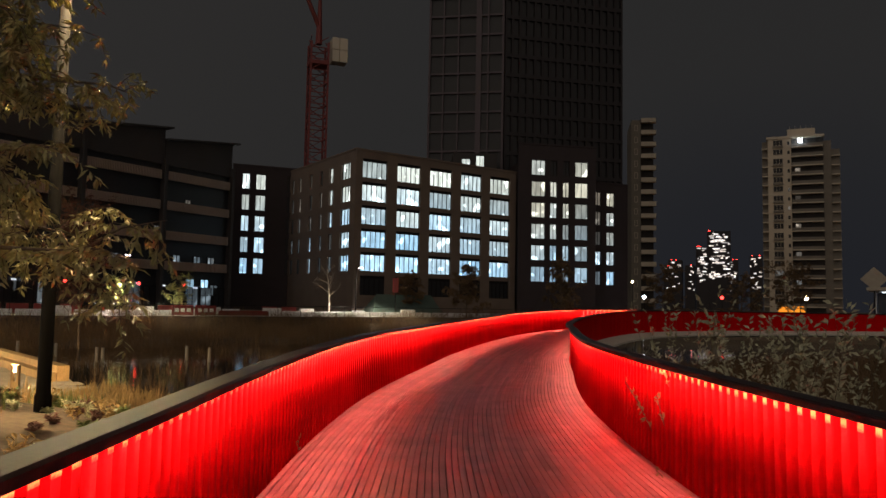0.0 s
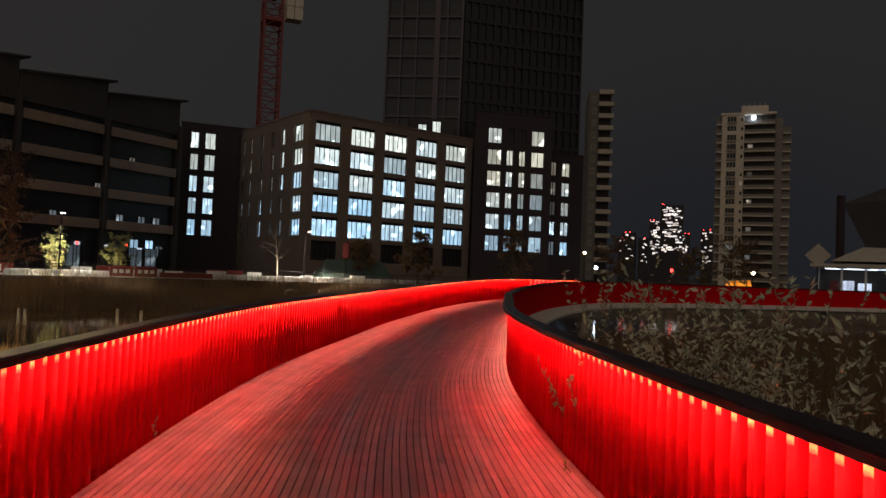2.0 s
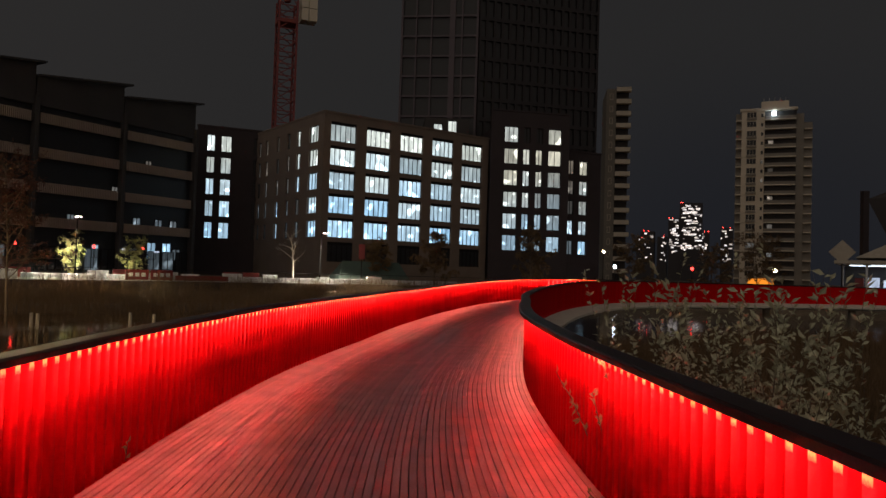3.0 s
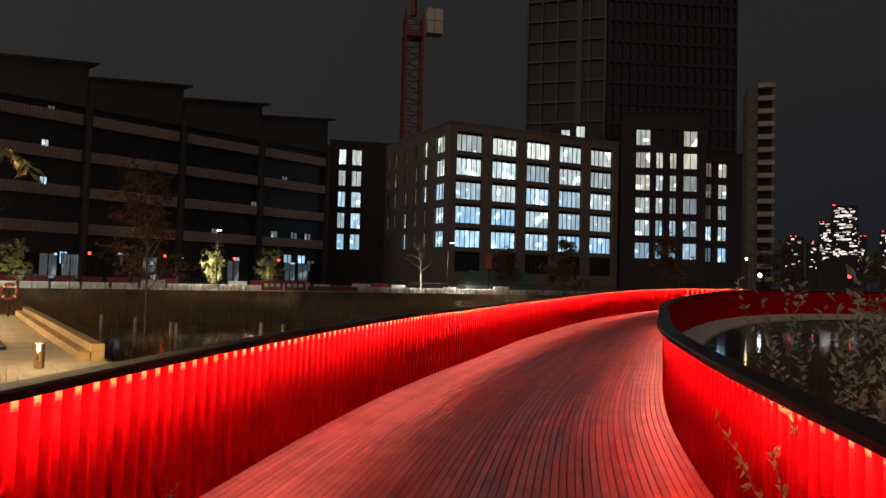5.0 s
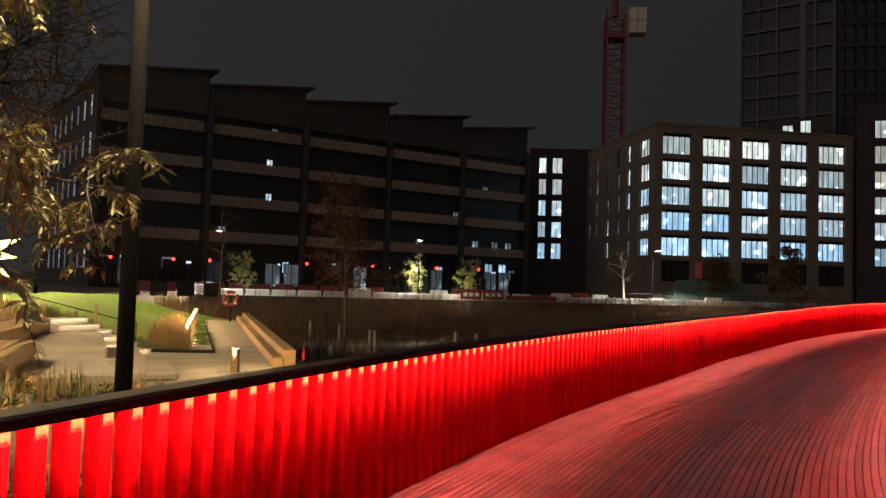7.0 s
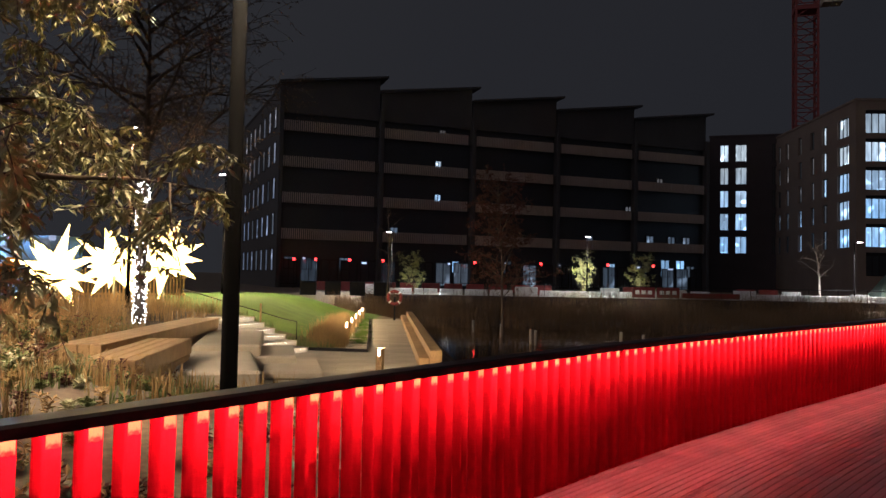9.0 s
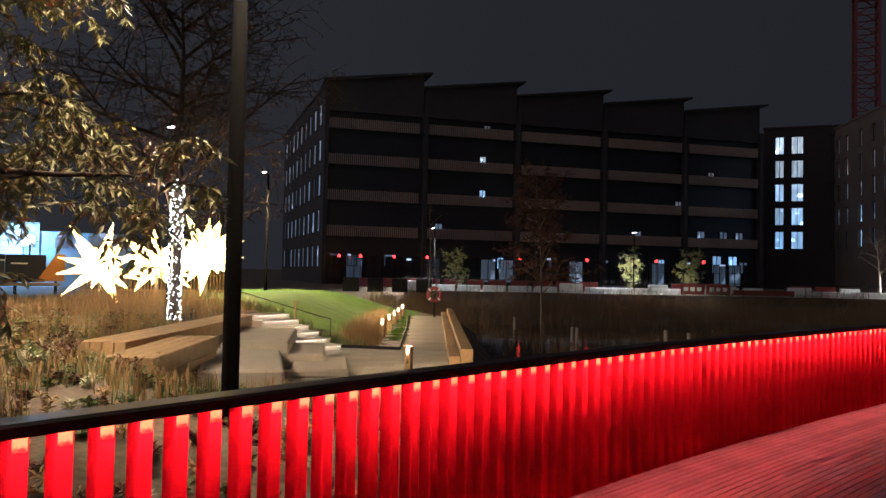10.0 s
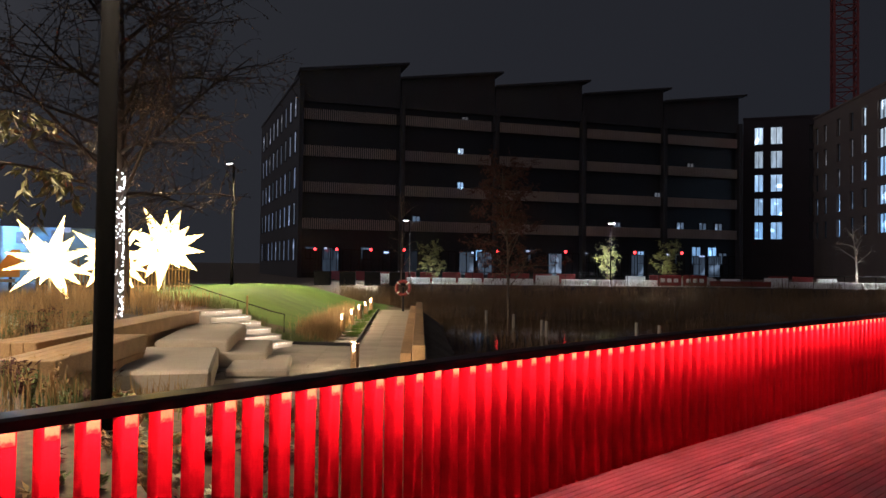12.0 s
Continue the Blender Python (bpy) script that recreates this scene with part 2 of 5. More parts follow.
# ---- mesh helpers ----
def part(name, bm, material, parent=None, label="", smooth=False):
    """Links a bmesh as one mesh object under a thing or a part."""
    me = bpy.data.meshes.new(name)
    bm.to_mesh(me)
    bm.free()
    me.materials.append(material)
    if smooth:
        for p in me.polygons:
            p.use_smooth = True
    ob = new(name, me)
    ob.parent = parent
    return tagged(ob, label)


def thing(name, label, category, m=None, group="", kind=""):
    ob = new(name)
    ob.matrix_basis = m or Matrix()
    return tagged(ob, label, category, group, kind)


def box(bm, x0, y0, z0, x1, y1, z1, bevel=0.0):
    r = bmesh.ops.create_cube(bm, size=1.0, matrix=Matrix.Translation(((x0 + x1) / 2, (y0 + y1) / 2, (z0 + z1) / 2)) @ Matrix.Diagonal((x1 - x0, y1 - y0, z1 - z0, 1)))
    if bevel:
        vs = r["verts"]
        es = list({e for v in vs for e in v.link_edges})
        bmesh.ops.bevel(bm, geom=es, offset=bevel, segments=1, affect="EDGES")
    return bm


def raw(name, verts, faces, material, parent=None, label="", smooth=False):
    me = bpy.data.meshes.new(name)
    me.from_pydata([tuple(v) for v in verts], [], faces)
    me.materials.append(material)
    if smooth:
        for p in me.polygons:
            p.use_smooth = True
    ob = new(name, me)
    ob.parent = parent
    return tagged(ob, label)


class Soup:
    """Collects many small boxes, tubes and leaves for one mesh."""

    def __init__(self):
        self.v, self.f = [], []

    def box(self, x0, y0, z0, x1, y1, z1):
        k = len(self.v)
        self.v += [(x, y, z) for z in (z0, z1) for y in (y0, y1) for x in (x0, x1)]
        self.f += [(k, k + 2, k + 3, k + 1), (k + 4, k + 5, k + 7, k + 6), (k, k + 1, k + 5, k + 4), (k + 2, k + 6, k + 7, k + 3), (k, k + 4, k + 6, k + 2), (k + 1, k + 3, k + 7, k + 5)]

    def tube(self, pts, radii, sides=5):
        k = len(self.v)
        pts = [Vector(p) for p in pts]
        for i, p in enumerate(pts):
            d = (pts[min(i + 1, len(pts) - 1)] - pts[max(i - 1, 0)]).normalized()
            a = d.orthogonal().normalized()
            b = d.cross(a)
            for s in range(sides):
                t = 2 * math.pi * s / sides
                self.v.append(tuple(p + radii[i] * (math.cos(t) * a + math.sin(t) * b)))
        for i in range(len(pts) - 1):
            for s in range(sides):
                q = (s + 1) % sides
                self.f.append((k + i * sides + s, k + i * sides + q, k + (i + 1) * sides + q, k + (i + 1) * sides + s))
        self.f.append(tuple(k + s for s in reversed(range(sides))))
        self.f.append(tuple(k + (len(pts) - 1) * sides + s for s in range(sides)))

    def leaf(self, p, d, n, length, width):
        d, n = Vector(d).normalized(), Vector(n)
        s = d.cross(n)
        s = s.normalized() if s.length > 1e-4 else d.orthogonal().normalized()
        up = s.cross(d) * width * 0.25
        p = Vector(p)
        k = len(self.v)
        self.v += [tuple(p), tuple(p + d * length * 0.45 + s * width / 2 + up), tuple(p + d * length), tuple(p + d * length * 0.45 - s * width / 2 + up)]
        self.f += [(k, k + 1, k + 2), (k, k + 2, k + 3)]

    def make(self, name, material, parent=None, label="", smooth=False):
        return raw(name, self.v, self.f, material, parent, label, smooth)


def smooth01(a, b, x):
    t = np.clip((x - a) / (b - a), 0, 1)
    return t * t * (3 - 2 * t)


# ---- the bridge's line ----
CENTRE = [(0.75, -14), (0.62, -6), (0.57, 0), (0.54, 3), (0.44, 6), (0.43, 9), (0.60, 12.4), (0.98, 15.6), (1.45, 18.6), (2.45, 25), (3.95, 31), (6.3, 36.6), (9.8, 41.5), (15.0, 46.0), (22.5, 50.0), (32.0, 53.0), (43.0, 55.0), (54.0, 55.0), (66.0, 53.0)]


def catmull(points, step=0.05):
    p = np.array(points, float)
    out = []
    for i in range(1, len(p) - 2):
        n = max(2, int(np.linalg.norm(p[i + 1] - p[i]) / step))
        t = np.linspace(0, 1, n, endpoint=False)[:, None]
        a, b, c, d = p[i - 1], p[i], p[i + 1], p[i + 2]
        out.append(0.5 * (2 * b + (c - a) * t + (2 * a - 5 * b + 4 * c - d) * t ** 2 + (3 * b - a - 3 * c + d) * t ** 3))
    return np.concatenate(out)


LINE = catmull(CENTRE)
TAN = np.gradient(LINE, axis=0)
TAN /= np.linalg.norm(TAN, axis=1)[:, None]
NOR = np.stack([TAN[:, 1], -TAN[:, 0]], 1)
ARC = np.r_[0, np.cumsum(np.linalg.norm(np.diff(LINE, axis=0), axis=1))]
HALF = 1.90


def deck_z(y_arc):
    return 0.45 * smooth01(31.0, 52.0, y_arc)


def along(s, off):
    """The place on the bridge at arc length s and offset off to the right of the centre line, with its tangent."""
    x = np.interp(s, ARC, LINE[:, 0])
    y = np.interp(s, ARC, LINE[:, 1])
    nx = np.interp(s, ARC, NOR[:, 0])
    ny = np.interp(s, ARC, NOR[:, 1])
    return np.array([x + off * nx, y + off * ny, deck_z(s)]), np.array([-ny, nx, 0.0])


def sweep(name, s0, s1, section, material, parent, step=0.25, label="", smooth=False):
    """Sweeps a closed section of (offset, height) along the bridge."""
    ss = np.arange(s0, s1 + 1e-6, step)
    v, f = [], []
    k = len(section)
    for s in ss:
        for off, z in section:
            p, _ = along(s, off)
            v.append((p[0], p[1], p[2] + z))
    for i in range(len(ss) - 1):
        for j in range(k):
            q = (j + 1) % k
            f.append((i * k + j, i * k + q, (i + 1) * k + q, (i + 1) * k + j))
    f.append(tuple(range(k)))
    f.append(tuple((len(ss) - 1) * k + j for j in reversed(range(k))))
    return raw(name, v, f, material, parent, label, smooth)


S_END = ARC[-1] - 0.5

# ---- ground, water and paving ----
DOCK = [(-26.3, 39.2), (-11.1, 22.5), (-9.6, 21.0), (-6.0, 17.6), (-3.0, 14.5), (1.0, 11.0), (3.6, 7.5), (5.0, 2.0), (7.0, -14.0), (70, -14.0), (75, 50.0), (52.0, 60.0), (45.0, 78.0), (20.0, 92.0), (-3.0, 79.5), (-21.0, 66.5), (-38.0, 53.5), (-41.0, 47.0), (-33.0, 42.5)]
PROM = [(-11.1, 22.5), (-26.3, 39.2), (-28.9, 36.9), (-16.0, 23.9), (-17.2, 22.6), (-16.9, 21.4), (-14.8, 19.4), (-12.0, 16.0), (-9.0, 16.0), (-8.2, 17.6)]


def poly_distance(px, py, poly):
    """Signed distance to a polygon, negative inside."""
    best = np.full(px.shape, 1e9)
    inside = np.zeros(px.shape, bool)
    for (x0, y0), (x1, y1) in zip(poly, poly[1:] + poly[:1]):
        dx, dy = x1 - x0, y1 - y0
        t = np.clip(((px - x0) * dx + (py - y0) * dy) / (dx * dx + dy * dy), 0, 1)
        best = np.minimum(best, np.hypot(px - x0 - t * dx, py - y0 - t * dy))
        cross = ((y0 > py) != (y1 > py)) & (px < dx * (py - y0) / (dy + 1e-12) + x0)
        inside ^= cross
    return np.where(inside, -best, best)


def ground_z(px, py):
    px, py = np.asarray(px, float), np.asarray(py, float)
    dd, dp = poly_distance(px, py, DOCK), poly_distance(px, py, PROM)
    h = -0.92 + 1.02 * smooth01(0.6, 5.5, np.minimum(dd, dp))
    near = np.interp(py, LINE[:, 1], LINE[:, 0])
    gap = np.where((py < 50) & (py > -40), np.abs(px - near), 99)
    h = np.minimum(h, -0.55 + np.clip(gap - 3.2, 0, 9) * 0.12)
    h = np.where(dd < 0, -0.92 - 1.5 * smooth01(0, 2.2, -dd), h)
    reed = smooth01(0.0, 1.0, -dd) * (1 - smooth01(9.0, 13.0, poly_distance(px, py, [(-45, 50), (-21, 66), (-3, 79), (20, 92), (20, 97), (-3, 84), (-24, 70), (-50, 54)])))
    return np.where(dd < 0, np.maximum(h, -0.92 - 1.5 * (1 - reed) - 0.5), h)


gx = np.unique(np.r_[np.arange(-60, 80.1, 1.0), -3000, -1200, -500, -220, -120, -80, 100, 150, 250, 500, 1200, 3000])
gy = np.unique(np.r_[np.arange(-20, 100.1, 1.0), -3000, -1000, -300, -120, -60, -35, 120, 160, 250, 500, 1200, 3000])
GX, GY = np.meshgrid(gx, gy)
GZ = ground_z(GX, GY)
nx_ = len(gx)
tagged(raw("ground", np.stack([GX, GY, GZ], -1).reshape(-1, 3).tolist(),
           [(j * nx_ + i, j * nx_ + i + 1, (j + 1) * nx_ + i + 1, (j + 1) * nx_ + i) for j in range(len(gy) - 1) for i in range(nx_ - 1)], SOIL, smooth=True),
       "dark planted soil and banks round the dock", "ground", kind="structure")
tagged(raw("water", [(-60, -16, -1.72), (80, -16, -1.72), (80, 100, -1.72), (-60, 100, -1.72)], [(0, 1, 2, 3)], water_m), "still black dock water with faint ripples", "water", kind="structure")

# ---- the bridge ----
bridge = thing("bridge", "curving footbridge with red board deck and pale concrete edge", "bridge", kind="structure")
sweep("deck_slab", 0.2, S_END, [(-HALF - 0.02, -0.05), (HALF + 0.02, -0.05), (HALF + 0.02, -0.42), (-HALF - 0.02, -0.42)], BLACK, bridge, 0.5)
for side in (-1, 1):
    a, b = side * (HALF + 0.13), side * (HALF + (0.62 if side < 0 else 0.95))
    sec = [(a, -0.10), (b, -0.16 if side < 0 else -0.26), (b, -0.36), (a, -0.48)]
    sweep("edge_beam", 0.2, S_END, sec if side > 0 else sec[::-1], BEAM_PALE, bridge, 0.5, "pale concrete edge beam")
for s in np.arange(22.0, S_END - 3, 7.5):
    c, tg = along(s, 0)
    bm = bmesh.new()
    bmesh.ops.create_cone(bm, cap_ends=True, segments=14, radius1=0.28, radius2=0.24, depth=2.6, matrix=Matrix.Translation((c[0], c[1], c[2] - 1.7)))
    part("pier", bm, CONCRETE, bridge)

FIN_STEP, FIN_W, FIN_D, FIN_TOP = 0.162, 0.078, 0.104, 1.058


RED_FROM, RED_TO = (float(np.interp(y_, LINE[:, 1], ARC)) for y_ in (8.3, 12.2))


def fin_glow_soup(side, seed):
    """The strip's glow on a fin's top as a thin pale sheet, ragged towards the red."""
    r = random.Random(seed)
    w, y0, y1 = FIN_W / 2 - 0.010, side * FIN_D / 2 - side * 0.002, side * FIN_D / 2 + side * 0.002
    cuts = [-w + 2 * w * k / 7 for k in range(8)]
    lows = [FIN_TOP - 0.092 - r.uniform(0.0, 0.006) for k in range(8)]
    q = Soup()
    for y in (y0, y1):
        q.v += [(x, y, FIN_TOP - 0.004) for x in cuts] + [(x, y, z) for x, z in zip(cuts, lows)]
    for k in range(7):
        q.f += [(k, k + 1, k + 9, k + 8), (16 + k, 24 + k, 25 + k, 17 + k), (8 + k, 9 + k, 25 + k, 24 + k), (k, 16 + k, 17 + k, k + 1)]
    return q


def fence(side, label):
    root = thing("bridge_fence", label, "fence", group="bridge fences")
    o = side * HALF
    rail = [(o - side * 0.108, 1.042), (o - side * 0.108, 1.084), (o - side * 0.094, 1.097), (o + side * 0.100, 1.086), (o + side * 0.116, 1.072), (o + side * 0.116, 1.035), (o + side * 0.106, 1.035), (o + side * 0.104, 1.072), (o - side * 0.090, 1.080), (o - side * 0.097, 1.042)]
    sweep("handrail", 0.2, S_END, rail if side < 0 else rail[::-1], RAIL, root, 0.25, "dark weathered flat handrail")
    led = [(o - side * 0.086, 1.0785), (o - side * 0.060, 1.0775), (o - side * 0.060, 1.069), (o - side * 0.086, 1.069)]
    led = led if side < 0 else led[::-1]
    if side < 0:
        sweep("led_strip", 0.2, S_END, led, LED, root, 0.5, "glowing light strip under the handrail")
    else:
        # one length of the strip by the bend has gone deep red
        for s0, s1, m_, l_ in ((0.2, RED_FROM, LED, "glowing light strip under the handrail"), (RED_FROM + 0.01, RED_TO, LED_DEEP, "deep red length of light strip"), (RED_TO + 0.01, S_END, LED, "glowing light strip under the handrail")):
            sweep("led_strip", s0, s1, led, m_, root, 0.25, l_)
    low = [(o + side * 0.004, -0.02), (o + side * 0.115, -0.02), (o + side * 0.115, -0.20), (o + side * 0.004, -0.20)]
    sweep("kick_plate", 0.2, S_END, low if side > 0 else low[::-1], RED, root, 0.5)
    bm = bmesh.new()
    box(bm, -FIN_W / 2, -FIN_D / 2, -0.16, FIN_W / 2, FIN_D / 2, FIN_TOP)
    upright = [e for e in bm.edges if abs(e.verts[0].co.z - e.verts[1].co.z) > 0.5]
    bmesh.ops.bevel(bm, geom=upright, offset=0.014, segments=3, profile=0.5, affect="EDGES")
    wide = bmesh.new()
    box(wide, -0.078, -0.015, -0.16, 0.078, 0.015, FIN_TOP, 0.006)
    wide_first = None
    soups = [fin_glow_soup(side, 70 + k) for k in range(5)]
    glow_shapes = [(q.v, q.f) for q in soups]
    glow_meshes = []
    first = None
    far, far_glow = Soup(), Soup()
    n = 0
    s = 2.0
    while s < S_END - 0.1:
        p, t = along(s, o + side * (FIN_D / 2 + 0.002))
        yaw = math.atan2(t[1], t[0])
        if side > 0 and s > 27.0:
            if wide_first is None:
                wide_first = part("fin", wide, RED, root, "broad flat fin")
                fin = wide_first
            elif n < 290:
                fin = new("fin", wide_first.data)
                fin.parent = root
            else:
                k = len(far.v)
                far.box(-0.078, -0.015, -0.16, 0.078, 0.015, FIN_TOP)
                m = Matrix.Translation(p) @ Matrix.Rotation(yaw, 4, "Z")
                far.v[k:] = [tuple(m @ Vector(v)) for v in far.v[k:]]
                s += FIN_STEP
                continue
            fin.matrix_basis = Matrix.Translation(p) @ Matrix.Rotation(yaw, 4, "Z")
            n += 1
            s += FIN_STEP
            continue
        if s > 9.0 and n < 290:
            if first is None:
                first = part("fin", bm, RED, root, smooth=True)
                for q_ in first.data.polygons:
                    q_.use_smooth = abs(q_.normal.z) < 0.5
                fin = first
                for v_, f_ in glow_shapes:
                    me = bpy.data.meshes.new("painted_top_glow")
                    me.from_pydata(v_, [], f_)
                    me.materials.append(FIN_GLOW)
                    glow_meshes.append(me)
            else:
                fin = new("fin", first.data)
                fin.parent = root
            tagged(new("painted_top_glow", glow_meshes[n * 3 % 5]), "pale painted glow of the light strip on the fin top").parent = fin
            fin.matrix_basis = Matrix.Translation(p) @ Matrix.Rotation(yaw, 4, "Z")
            n += 1
        else:
            m = Matrix.Translation(p) @ Matrix.Rotation(yaw, 4, "Z")
            k = len(far.v)
            far.box(-FIN_W / 2, -FIN_D / 2, -0.16, FIN_W / 2, FIN_D / 2, FIN_TOP)
            far.v[k:] = [tuple(m @ Vector(v)) for v in far.v[k:]]
            k = len(far_glow.v)
            far_glow.box(-FIN_W / 2, side * FIN_D / 2 - 0.002, FIN_TOP - 0.088, FIN_W / 2, side * FIN_D / 2 + 0.002, FIN_TOP - 0.004)
            far_glow.v[k:] = [tuple(m @ Vector(v)) for v in far_glow.v[k:]]
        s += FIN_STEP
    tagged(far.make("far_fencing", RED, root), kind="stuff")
    tagged(far_glow.make("far_painted_glow", FIN_GLOW, root), kind="stuff")
    return root


fence(-1, "red slatted bridge fence with glowing fin tops, outer curve")
fence(1, "red slatted bridge fence with twigs caught in it, inner curve")

# ---- terraces beside the dock ----
promenade = tagged(raw("pavement", [(x, y, -0.885) for x, y in PROM], [tuple(reversed(range(len(PROM))))], PAVING), "pale paved promenade beside the dock", "pavement", kind="structure")


def block(name, label, category, cx, cy, yaw, length, width, z0, z1, material, bevel=0.03, group=""):
    bm = bmesh.new()
    box(bm, -length / 2, -width / 2, 0, length / 2, width / 2, z1 - z0, bevel)
    ob = part(name, bm, material)
    ob.matrix_basis = pose(cx, cy, z0, 0, 0, yaw)
    return tagged(ob, label, category, group)


TY = 133.0


def seat(cx, cy, yaw, length, width, z0, z1, label):
    """A long seat of heavy timber beams laid in two courses."""
    root = thing("timber_seat", label, "seat", pose(cx, cy, z0, 0, 0, yaw), "timber seats")
    h = z1 - z0
    n = 4
    for k in range(n):
        bm = bmesh.new()
        y0 = -width / 2 + k * width / n
        box(bm, -length / 2, y0 + 0.006, h / 2, length / 2, y0 + width / n - 0.006, h, 0.015)
        part("beam", bm, TIMBER, root)
    bm = bmesh.new()
    box(bm, -length / 2 + 0.12, -width / 2 + 0.05, 0, length / 2 - 0.02, width / 2 - 0.02, h / 2 - 0.008, 0.02)
    part("lower_course", bm, TIMBER, root)
    return root


seat(-12.15, 14.0, 134.5, 4.4, 0.95, -0.55, 0.14, "low timber seat of stacked beams beside the planting")
seat(-16.0, 16.6, 130.5, 9.2, 0.95, -0.5, 0.19, "long timber seat of stacked beams up the terrace")
block("terrace_block", "large pale concrete terrace block", "terrace", -12.95, 16.3, 145, 4.3, 1.75, -0.86, -0.35, CONCRETE, 0.06, "terrace blocks")
block("terrace_block", "dark-ended concrete terrace block beside the steps", "terrace", -16.3, 19.2, 140, 5.0, 1.7, -0.86, -0.19, CONCRETE, 0.05, "terrace blocks")
block("terrace_block", "low concrete terrace block beside the steps", "terrace", -14.75, 19.35, 140, 3.0, 1.3, -0.86, -0.47, CONCRETE, 0.05, "terrace blocks")
block("terrace_block", "lowest concrete terrace block on the paving", "terrace", -13.0, 18.6, 140, 2.6, 1.4, -0.86, -0.66, CONCRETE, 0.05, "terrace blocks")
stairs = thing("steps", "concrete steps with lit nosings up to the park", "steps", kind="structure")
for i in range(6):
    x1, z1 = -16.5 - 0.68 * i, -0.86 + 0.16 * (i + 1)
    bm = bmesh.new()
    box(bm, x1 - 0.72, 20.9 + 0.07 * i, -0.95, x1 - 0.04, 22.35 + 0.1 * i, z1 - 0.045, 0.01)
    box(bm, x1 - 0.72, 20.9 + 0.07 * i, z1 - 0.045, x1, 22.35 + 0.1 * i, z1, 0.008)
    part("step", bm, CONCRETE, stairs)
    bm = bmesh.new()
    box(bm, x1 - 0.036, 21.0 + 0.07 * i, z1 - 0.0465, x1 - 0.014, 22.25 + 0.1 * i, z1 - 0.0455)
    part("nosing_light", bm, NOSING, stairs, "warm light strip under the nosing")

# the timber kerb along the water
kerb = thing("dock_edge", "stepped timber edge wall along the dock", "wall", kind="structure")
for off, z0, z1, w in ((0.0, -1.9, -0.42, 0.34), (0.36, -1.2, -0.62, 0.30)):
    a, b = Vector((-11.15, 22.45, 0)), Vector((-26.2, 39.2, 0))
    d = (b - a).normalized()
    nrm = Vector((-d.y, d.x, 0))
    ln = (b - a).length
    for k in range(7):
        bm = bmesh.new()
        box(bm, k * ln / 7 + 0.004, off, z0, (k + 1) * ln / 7 - 0.004, off + w, z1, 0.012)
        ob = part("beam", bm, TIMBER, kerb)
        ob.matrix_basis = Matrix.Translation(a) @ Matrix.Rotation(math.atan2(d.y, d.x), 4, "Z")

lawn_poly = [(-18.6, 24.4), (-20.4, 27.6), (-27.8, 37.2), (-34.0, 44.0), (-44.0, 42.0), (-46.0, 34.0), (-38.0, 28.0), (-26.0, 23.6)]
lx, ly = np.meshgrid(np.arange(-47, -18, 0.5), np.arange(23, 45, 0.5))
ld = poly_distance(lx, ly, lawn_poly)
idx, verts, faces = {}, [], []
for j in range(lx.shape[0] - 1):
    for i in range(lx.shape[1] - 1):
        if ld[j, i] < 0.2:
            q = []
            for jj, ii in ((j, i), (j, i + 1), (j + 1, i + 1), (j + 1, i)):
                if (jj, ii) not in idx:
                    idx[jj, ii] = len(verts)
                    x, y = lx[jj, ii], ly[jj, ii]
                    verts.append((x, y, float(ground_z(x, y)) + 0.05 + 0.25 * float(smooth01(0, 8, -ld[jj, ii]))))
                q.append(idx[jj, ii])
            faces.append(tuple(q))
tagged(raw("lawn", verts, faces, LAWN, smooth=True), "bright mown lawn on a gentle mound", "lawn", kind="structure")


def bollard(x, y, z, h=0.62, label="square bollard lamp with a warm glowing head"):
    root = thing("bollard_light", label, "lamp", pose(x, y, z), "bollard lights")
    bm = bmesh.new()
    box(bm, -0.06, -0.06, 0, 0.06, 0.06, h * 0.30, 0.008)
    part("base", bm, TIMBER, root)
    for sx in (-1, 1):
        bm = bmesh.new()
        box(bm, sx * 0.075 - 0.035, -0.05, 0, sx * 0.075 + 0.035, 0.05, h, 0.006)
        part("upright", bm, TIMBER, root)
    bm = bmesh.new()
    box(bm, -0.12, -0.06, h, 0.12, 0.06, h + 0.03, 0.006)
    part("cap", bm, TIMBER, root)
    bm = bmesh.new()
    box(bm, -0.035, -0.04, h * 0.72, 0.035, 0.04, h - 0.005)
    part("lamp", bm, LED_WARM, root, "glowing warm lamp")
    lamp = bpy.data.lights.new("bollard_lamp", "POINT")
    lamp.energy, lamp.color, lamp.shadow_soft_size = 135.0, (1.0, 0.66, 0.26), 0.06
    ob = new("lamp_light", lamp)
    ob.parent = root
    ob.location = (0.0, 0.0, h + 0.12)
    return root


bollard(-11.55, 20.3, -0.86, 0.60)
for k in range(5):
    t = k / 4
    bollard(-19.3 - 8.6 * t ** 1.0, 26.9 + 9.9 * t, -0.86 if k else -0.86, 0.62)


